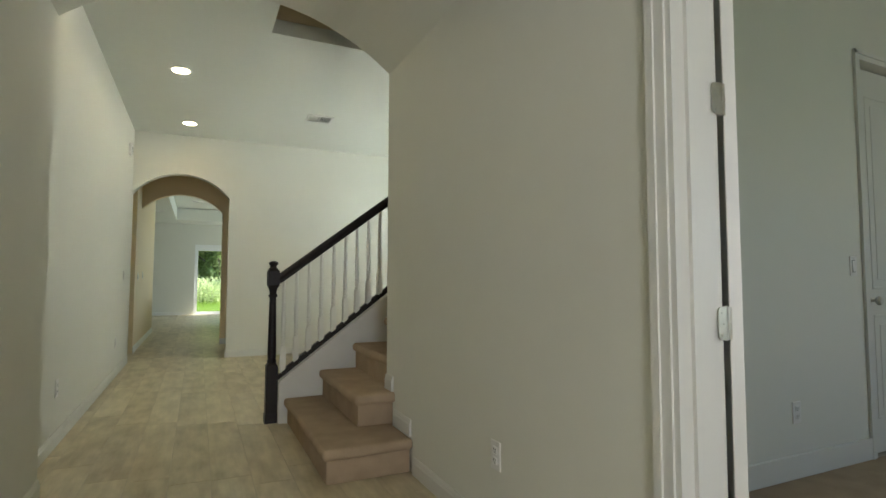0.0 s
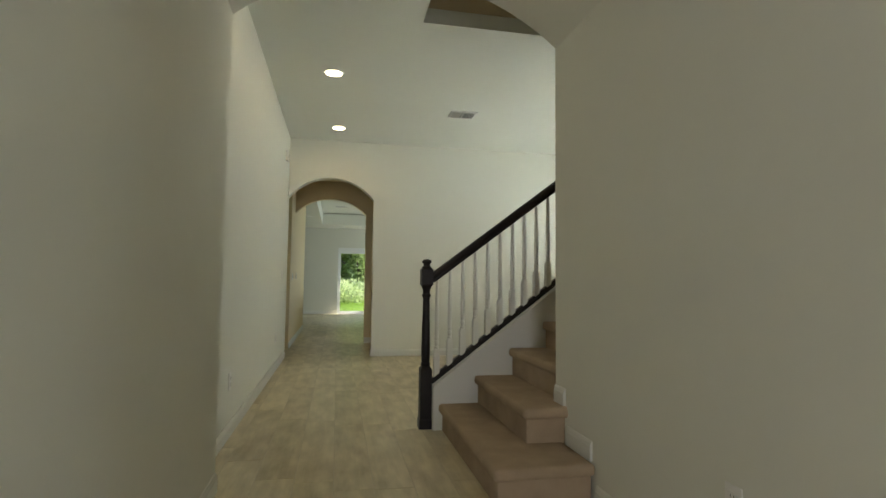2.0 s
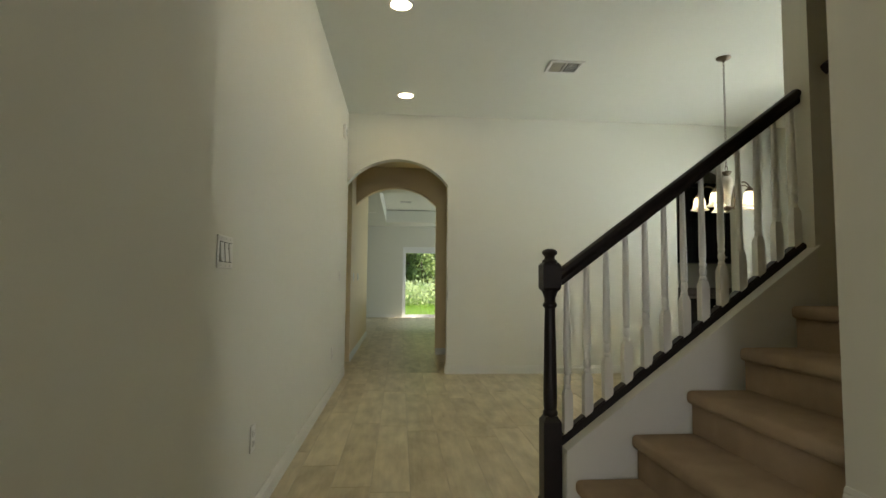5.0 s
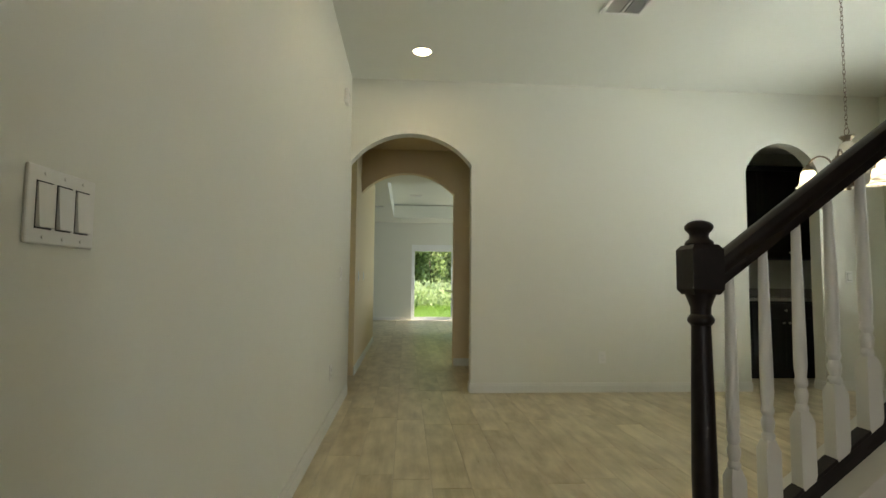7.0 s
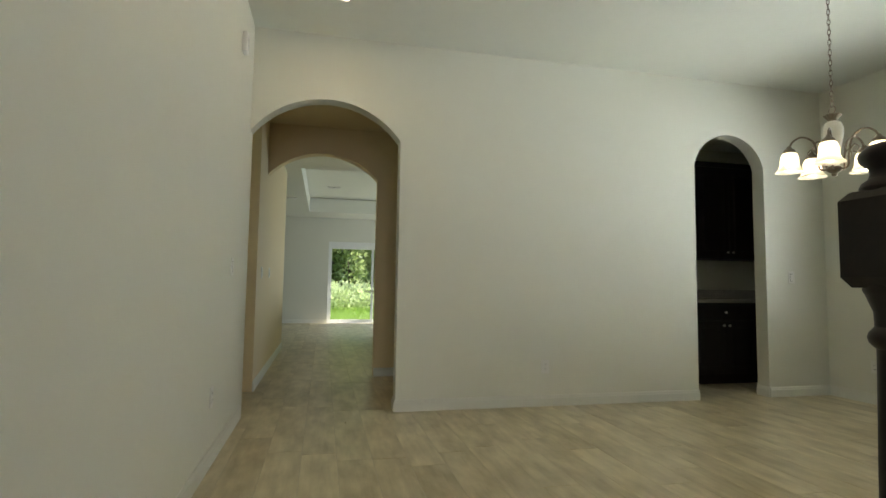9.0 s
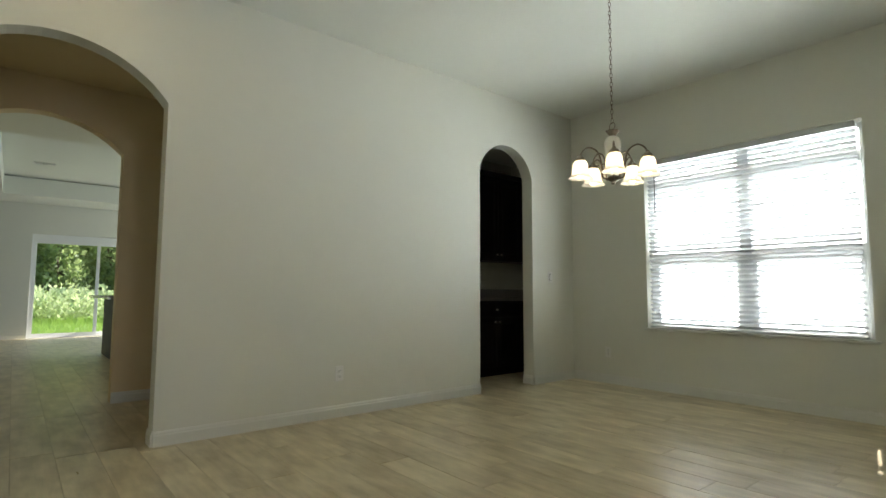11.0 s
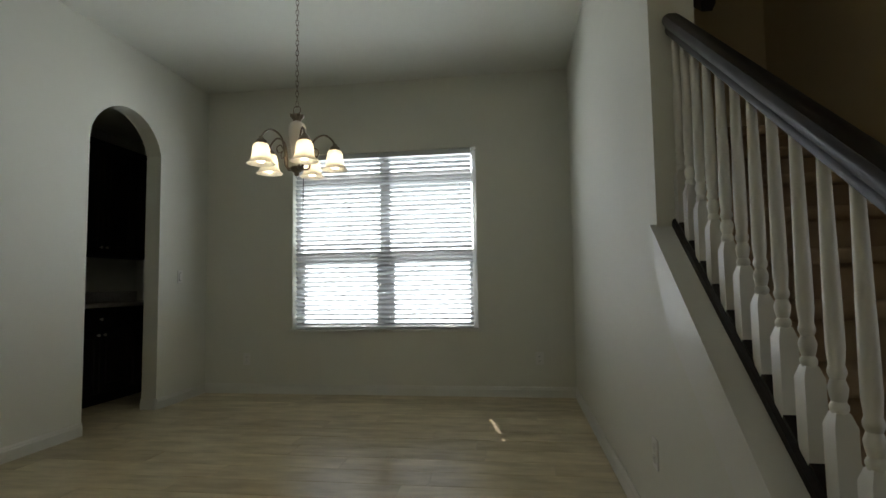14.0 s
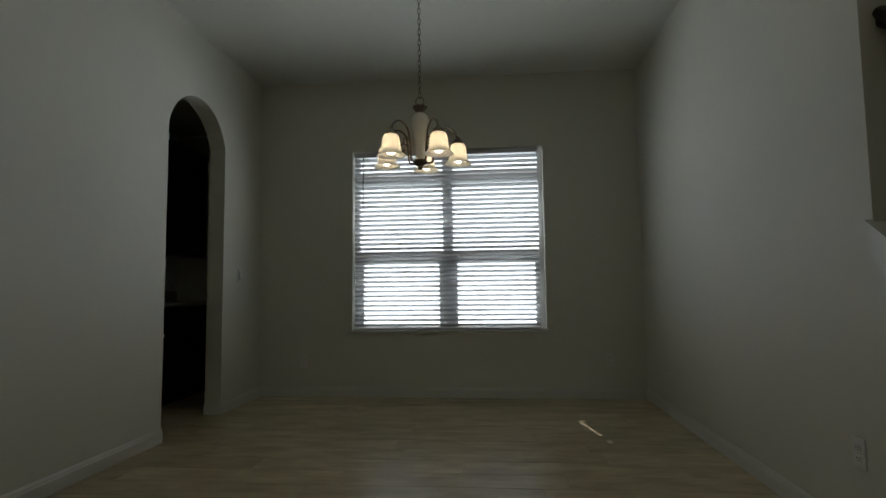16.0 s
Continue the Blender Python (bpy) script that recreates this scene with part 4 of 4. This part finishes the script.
# ---------------------------------------------------------------- kitchen island
def island():
    root = thing("kitchen_island", "espresso panelled kitchen island with a granite top", "island", (2.09, 13.05, 0))
    bm = bmesh.new()
    box(bm, -0.82, 0.8, -0.95, 1.3, 0.0, 0.876, 0.004, 1)
    part("base", bm, CABINET, root)
    bm = bmesh.new()
    box(bm, -1.02, 1.0, -1.0, 1.35, 0.878, 0.916, 0.008, 2)
    part("top", bm, GRANITE, root, "granite top with an overhang")


island()


# ---------------------------------------------------------------- sliding patio door
def patio_door():
    root = thing("door_1", "wide sliding glass patio door with pale metal frame", "door", (SD0, 18.30, 0))
    tagged(root, kind="structure")
    w = SD1 - SD0

    def bar(name, a, b, z0, z1, y0=0.05, y1=0.12, mat=VINYL):
        bm = bmesh.new()
        box(bm, a, b, y0, y1, z0, z1, 0.003, 1)
        return part(name, bm, mat, root)

    bar("door_frame", 0, 0.04, 0.03, SDZ)
    bar("door_frame", w - 0.04, w, 0.03, SDZ)
    bar("door_frame", 0.04, w - 0.04, SDZ - 0.14, SDZ)
    bar("door_track", 0, w, 0.0, 0.03, 0.02, 0.16)
    for k, (a, b, y) in enumerate(((0.04, w / 2 + 0.03, 0.06), (w / 2 - 0.03, w - 0.04, 0.10))):
        for c, d in ((a, a + 0.05), (b - 0.05, b)):
            bar("stile", c, d, 0.03, SDZ - 0.14, y, y + 0.03)
        bar("rail", a + 0.05, b - 0.05, 0.03, 0.09, y, y + 0.03)
        bar("rail", a + 0.05, b - 0.05, SDZ - 0.19, SDZ - 0.14, y, y + 0.03)
        p = bar("pane", a + 0.05, b - 0.05, 0.09, SDZ - 0.19, y + 0.012, y + 0.018, GLASS)
        p.visible_shadow = False


patio_door()


# ---------------------------------------------------------------- bedroom doorway
def casing(line, s0, s1, top, face=0.0):
    """Colonial casing round an opening: stepped profile on three sides."""
    for a, b in ((s0 - 0.062, s0 - 0.004), (s1 + 0.004, s1 + 0.062)):
        bm = bmesh.new()
        prism(bm, rect(a, b, 0, top + 0.062), lambda s, z: line.at(s, z, face), line.n * -0.010)
        inner, outer = (b, a) if a < s0 else (a, b)
        e0, e1 = sorted((outer, outer + (inner - outer) * 0.45))
        prism(bm, rect(e0, e1, 0, top + 0.062), lambda s, z: line.at(s, z, face - 0.010), line.n * -0.007)
        structure("trim", bm, TRIM, "white colonial door casing", "trim")
    bm = bmesh.new()
    prism(bm, rect(s0 - 0.004, s1 + 0.004, top + 0.004, top + 0.062), lambda s, z: line.at(s, z, face), line.n * -0.010)
    prism(bm, rect(s0 - 0.062, s1 + 0.062, top + 0.036, top + 0.062), lambda s, z: line.at(s, z, face - 0.010), line.n * -0.007)
    structure("trim", bm, TRIM, "white colonial door casing", "trim")


casing(FOY_R, door_s0 + 0.004, door_s1 - 0.004, 2.455)
bm = bmesh.new()
for a, b in ((door_s0, door_s0 + 0.018), (door_s1 - 0.018, door_s1)):
    prism(bm, rect(a, b, 0, 2.455), lambda s, z: FOY_R.at(s, z, -0.002), FOY_R.n * 0.170)
prism(bm, rect(door_s0 + 0.018, door_s1 - 0.018, 2.437, 2.455), lambda s, z: FOY_R.at(s, z, -0.002), FOY_R.n * 0.170)
for a, b in ((door_s1 - 0.030, door_s1 - 0.018),):
    prism(bm, rect(a, b, 0, 2.437), lambda s, z: FOY_R.at(s, z, 0.045), FOY_R.n * 0.035)
structure("door_jamb", bm, TRIM, "white painted door jamb with stop", "trim")


def panel_door(name, m, w, label, handle_x, hinges=()):
    """Two-panel moulded door: x along its width from the hinge side, y its thickness."""
    root = thing(name, label, "door")
    root.matrix_world = m
    bm = bmesh.new()
    box(bm, 0, w, 0, 0.035, 0.016, 2.43, 0.002, 1)
    slab = part("slab", bm, TRIM, root)
    for z0, z1 in ((0.22, 0.86), (1.02, 2.26)):
        for y0, y1 in ((-0.004, 0.001), (0.034, 0.039)):
            bm = bmesh.new()
            for a in ((0.11, 0.125, z0, z1), (w - 0.125, w - 0.11, z0, z1), (0.125, w - 0.125, z0, z0 + 0.015), (0.125, w - 0.125, z1 - 0.015, z1)):
                box(bm, a[0], a[1], y0, y1, a[2], a[3], 0.002, 1)
            box(bm, 0.17, w - 0.17, y0, y1, z0 + 0.06, z1 - 0.06, 0.003, 1)
            part("panel", bm, TRIM, root)
    for y, sgn in ((0.0, -1), (0.035, 1)):
        bm = bmesh.new()
        lathe(bm, [(0, 0), (0.03, 0), (0.03, 0.006), (0.012, 0.012), (0.010, 0.03), (0.024, 0.042), (0.028, 0.055), (0.02, 0.066), (0, 0.068)], 18, (0, 0, 0), Matrix.Translation((handle_x, y, 0.95)) @ Matrix.Rotation(radians(90 * (1 if sgn < 0 else -1)), 4, "X"))
        part("door_knob", bm, NICKEL, root, "satin nickel door knob", True)
    return root


# open door, folded back almost flat against the bedroom side of the wall
HY = 1.365
piv = FOY_R.at(FOY_R.s_of(y=HY), 0, 0.176)
ang = math.degrees(math.atan2(FOY_R.u.y, FOY_R.u.x)) - 36
door = panel_door("bedroom_door", Matrix.Translation(piv + Vector((0.008, 0.0, 0))) @ Matrix.Rotation(radians(ang), 4, "Z") @ Matrix.Translation((0, -0.040, 0)), 0.84, "white two-panel interior door standing wide open", 0.77)


def hinge(z):
    bm = bmesh.new()
    lathe(bm, [(0, -0.046), (0.0062, -0.046), (0.0062, 0.046), (0, 0.046)], 12)
    for dz in (-0.018, 0.0, 0.018):
        lathe(bm, [(0.0066, dz - 0.0007), (0.0069, dz), (0.0066, dz + 0.0007)], 12)
    me = finish("hinge", bm, NICKEL, True)
    root = new("hinge", me)
    root.parent = door
    root.matrix_parent_inverse = door.matrix_world.inverted()
    root.location = (piv.x, piv.y, z)
    root["label"] = "satin nickel butt hinge"
    u, n = FOY_R.u, FOY_R.n
    for way, mirror in ((-n, 0), (n, 1)):
        bm = bmesh.new()
        pts = [(0.004, -0.044), (0.026, -0.044), (0.034, -0.036), (0.034, 0.036), (0.026, 0.044), (0.004, 0.044)]
        prism(bm, pts, lambda a, h: way * a + u * -0.004 + Vector((0, 0, h)), u * -0.0025)
        part("leaf", bm, NICKEL, root)
        for a, h in ((0.022, -0.03), (0.022, 0.03), (0.014, 0.0)):
            bm = bmesh.new()
            lathe(bm, [(0, 0.0), (0.004, 0.0), (0.003, 0.0016), (0, 0.0016)], 10, (0, 0, 0), Matrix.Translation(way * a + u * -0.0065 + Vector((0, 0, h))) @ (-u).to_track_quat("Z", "Y").to_matrix().to_4x4())
            part("screw", bm, NICKEL, root)


bpy.context.view_layer.update()
for z in (0.34, 0.957, 1.571, 2.185):
    hinge(z)

CLOS = Line((1.45, 2.20), (5.6, 2.20), 1)
casing(CLOS, CL0 - 1.45, CL1 - 1.45, 2.455)
panel_door("closet_door", Matrix.Translation((CL1 - 0.005, 2.27, 0)) @ Matrix.Rotation(radians(180), 4, "Z"), CL1 - CL0 - 0.01, "white two-panel closet door, closed", CL1 - CL0 - 0.08)
# Near-black panel behind the door, painted for the shade of an unbuilt closet.
bm = bmesh.new()
box(bm, 4.1, 5.2, 2.33, 2.38, 0, 2.5)
structure("closet_shade_panel", bm, SLOT, "near-black panel standing in for the closet's shade", "wall")


# ---------------------------------------------------------------- outdoors
bm = bmesh.new()
box(bm, -400, 400, 18.5, 900, -0.30, -0.10)
box(bm, 5.9, 400, -400, 18.5, -0.30, -0.10)
box(bm, -400, -4.5, -400, 18.5, -0.30, -0.10)
box(bm, -4.5, 5.9, -400, -2.9, -0.30, -0.10)
structure("ground", bm, LAWN, "sunlit lawn ground running to the horizon", "lawn")
bm = bmesh.new()
box(bm, 0.3, 4.2, 18.5, 20.0, -0.099, -0.02, 0.01, 1)
structure("patio", bm, CONCRETE, "small concrete patio slab", "patio")


def neighbour_house():
    root = thing("neighbour_house", "sunlit beige stucco house next door with white window trim", "house", (12.0, 6.0, -0.1))
    bm = bmesh.new()
    box(bm, 0, 9, -9, 9, 0, 2.9)
    part("wall", bm, STUCCO, root)
    bm = bmesh.new()
    prism(bm, [(-0.5, 2.9), (9.5, 2.9), (4.5, 5.4)], lambda x, z: Vector((x, -9.5, z)), Vector((0, 19, 0)))
    part("roof", bm, ROOF, root)
    for y in (-5.4, -0.6, 3.6):
        bm = bmesh.new()
        for a in ((y, y + 0.09, 0.9, 2.4), (y + 1.0, y + 1.09, 0.9, 2.4), (y + 0.09, y + 1.0, 0.9, 0.99), (y + 0.09, y + 1.0, 2.31, 2.4), (y + 0.09, y + 1.0, 1.62, 1.68)):
            box(bm, -0.05, 0.02, a[0], a[1], a[2], a[3], 0.005, 1)
        wn_ = part("window", bm, VINYL, root, "white trimmed window")
        bm = bmesh.new()
        box(bm, -0.012, -0.006, y + 0.09, y + 1.0, 0.99, 2.31)
        part("pane", bm, GLASS, wn_)


neighbour_house()


def leaf_cloud(bm, rng, centre, radii, count, size, up=0.3):
    """Many small bent leaves inside an uneven clump."""
    for _ in range(count):
        while True:
            p = Vector((rng.uniform(-1, 1), rng.uniform(-1, 1), rng.uniform(-1, 1)))
            if 0.25 < p.length < 1:
                break
        p = Vector((p.x * radii[0], p.y * radii[1], p.z * radii[2])) + Vector(centre)
        s = size * rng.uniform(0.6, 1.4)
        d = Vector((rng.uniform(-1, 1), rng.uniform(-1, 1), rng.uniform(-0.6, 1) + up)).normalized()
        q = d.cross(Vector((rng.uniform(-1, 1), rng.uniform(-1, 1), rng.uniform(-1, 1)))).normalized()
        v = [bm.verts.new(p), bm.verts.new(p + d * s * 0.5 + q * s * 0.25), bm.verts.new(p + d * s), bm.verts.new(p + d * s * 0.5 - q * s * 0.25)]
        bm.faces.new(v)


def tree(x, y, h, seed, leaf=LEAF, label="dense green broadleaf tree at the lot's edge"):
    rng = random.Random(seed)
    root = thing("tree", label, "tree", (x, y, -0.1), "trees behind the house")
    bm = bmesh.new()
    sweep(bm, [(0, 0, 0), (0.05, 0.02, h * 0.3), (0.0, 0.08, h * 0.6)], circle(0.11, 7))
    for k in range(6):
        a = rng.uniform(0, 6.28)
        z = h * rng.uniform(0.2, 0.55)
        e = Vector((math.cos(a) * h * 0.22, math.sin(a) * h * 0.22, z + h * 0.2))
        sweep(bm, [(0.03, 0.03, z), tuple(Vector((0.03, 0.03, z)).lerp(e, 0.5) + Vector((0, 0, 0.08))), tuple(e)], circle(0.035, 5))
    part("trunk", bm, BARK, root, "", True)
    bm = bmesh.new()
    for k in range(17):
        a = rng.uniform(0, 6.28)
        r = h * rng.uniform(0.0, 0.26)
        c = (math.cos(a) * r, math.sin(a) * r, h * rng.uniform(0.15, 0.92))
        leaf_cloud(bm, rng, c, (h * 0.16, h * 0.16, h * 0.13), 430, 0.20)
    part("crown", bm, leaf, root, "leafy uneven crown")


for k, (x, y, h) in enumerate(((-2.6, 33.5, 6.0), (0.0, 34.5, 7.0), (1.6, 32.0, 5.2), (3.6, 34.0, 6.8), (5.6, 32.6, 5.6), (-0.9, 31.5, 4.2), (7.8, 34.5, 6.6), (2.9, 36.5, 8.0), (-4.4, 36, 8.0), (0.6, 37.5, 8.5))):
    tree(x, y, h, 11 + k)


def weeds():
    rng = random.Random(5)
    bm = bmesh.new()
    for _ in range(260):
        x, y = rng.uniform(-3.5, 8.5), rng.uniform(25.5, 31.0)
        h = rng.uniform(0.5, 1.35)
        leaf_cloud(bm, rng, (x, y, h * 0.55 - 0.1), (0.35, 0.35, h * 0.5), 95, 0.16, 0.9)
    o = new("tall_weeds", finish("tall_weeds", bm, WEED))
    tagged(o, "pale green tall weeds and shrubs before the trees", "weeds", "", "stuff")
    bm = bmesh.new()
    for _ in range(15000):
        x, y = rng.uniform(-2.5, 7.0), 20.0 + 7.5 * rng.random() ** 1.3
        h = rng.uniform(0.05, 0.16) * (1.0 if y < 24.5 else 2.0)
        a = rng.uniform(0, 6.28)
        dx, dy = 0.009 * math.cos(a), 0.009 * math.sin(a)
        v = [bm.verts.new((x - dx, y - dy, -0.1)), bm.verts.new((x + dx, y + dy, -0.1)), bm.verts.new((x + rng.uniform(-0.05, 0.05), y + rng.uniform(-0.05, 0.05), -0.1 + h))]
        bm.faces.new(v)
    o = new("grass", finish("grass", bm, GRASS))
    tagged(o, "bright sunlit lawn grass blades", "grass", "", "stuff")


def woods():
    rng = random.Random(21)
    bm = bmesh.new()
    for _ in range(150):
        x = rng.uniform(-9, 14)
        leaf_cloud(bm, rng, (x, rng.uniform(37.5, 42), rng.uniform(0.4, 8.5)), (1.1, 0.9, 1.0), 170, 0.34)
    o = new("woods", finish("woods", bm, LEAF))
    tagged(o, "dense green woodland edge behind the yard", "woods", "", "stuff")


weeds()
woods()


# ---------------------------------------------------------------- floor planks
def planks():
    rng = random.Random(9)
    PW, PL, J = 0.203, 1.22, 0.0035
    shared = {}

    def plank_mesh(l):
        key = round(l, 2)
        if key not in shared:
            bm = bmesh.new()
            vs = box(bm, 0, PW - J, 0, key - J, -0.008, 0.0)
            top = [e for e in bm.edges if all(v.co.z > -0.001 for v in e.verts)]
            bmesh.ops.bevel(bm, geom=top, offset=0.0012, segments=1, affect="EDGES")
            shared[key] = finish("plank", bm, PLANK)
        return shared[key]

    verts, faces = [], []
    count = 0
    x = -2.45
    col = 0
    while x < 5.95:
        y = -2.5 - rng.uniform(0, 1) * PL
        while y < 18.25:
            l = PL
            y1 = y + l
            if y1 > 18.45:
                break
            inside = (-1.0 < x < 5.5 and 3.0 < y1 and y < 8.6) or (-1.0 < x < 1.5 and y < 3.4) or (-2.45 < x < 3.2 and 8.1 < y1)
            inside = inside or (3.0 < x < 5.8 and 8.1 < y1 and y < 9.7) or (y1 > 9.5)
            if x > 1.5 and y1 < 2.4:
                inside = False
            if inside:
                near = -0.4 < x < 5.1 and 3.6 < y and y1 < 8.6 and not (x > 0.95 and y1 < 4.5) and (x < 4.4 or y > 4.9)
                if near and count < 290:
                    o = new("plank", plank_mesh(l))
                    o.parent = floor
                    o.location = (x, y, rng.uniform(-0.0004, 0.0003))
                    count += 1
                else:
                    b = len(verts)
                    z = rng.uniform(-0.0004, 0.0003)
                    verts += [(x, y, z), (x + PW - J, y, z), (x + PW - J, y1 - J, z), (x, y1 - J, z),
                              (x, y, -0.008), (x + PW - J, y, -0.008), (x + PW - J, y1 - J, -0.008), (x, y1 - J, -0.008)]
                    faces += [(b, b + 1, b + 2, b + 3), (b, b + 4, b + 5, b + 1), (b + 1, b + 5, b + 6, b + 2), (b + 2, b + 6, b + 7, b + 3), (b + 3, b + 7, b + 4, b)]
            y = y1
        x += PW
        col += 1
    me = bpy.data.meshes.new("planks")
    me.from_pydata(verts, [], faces)
    me.materials.append(PLANK)
    o = new("planks", me)
    o.parent = floor
    tagged(o, kind="stuff")


planks()
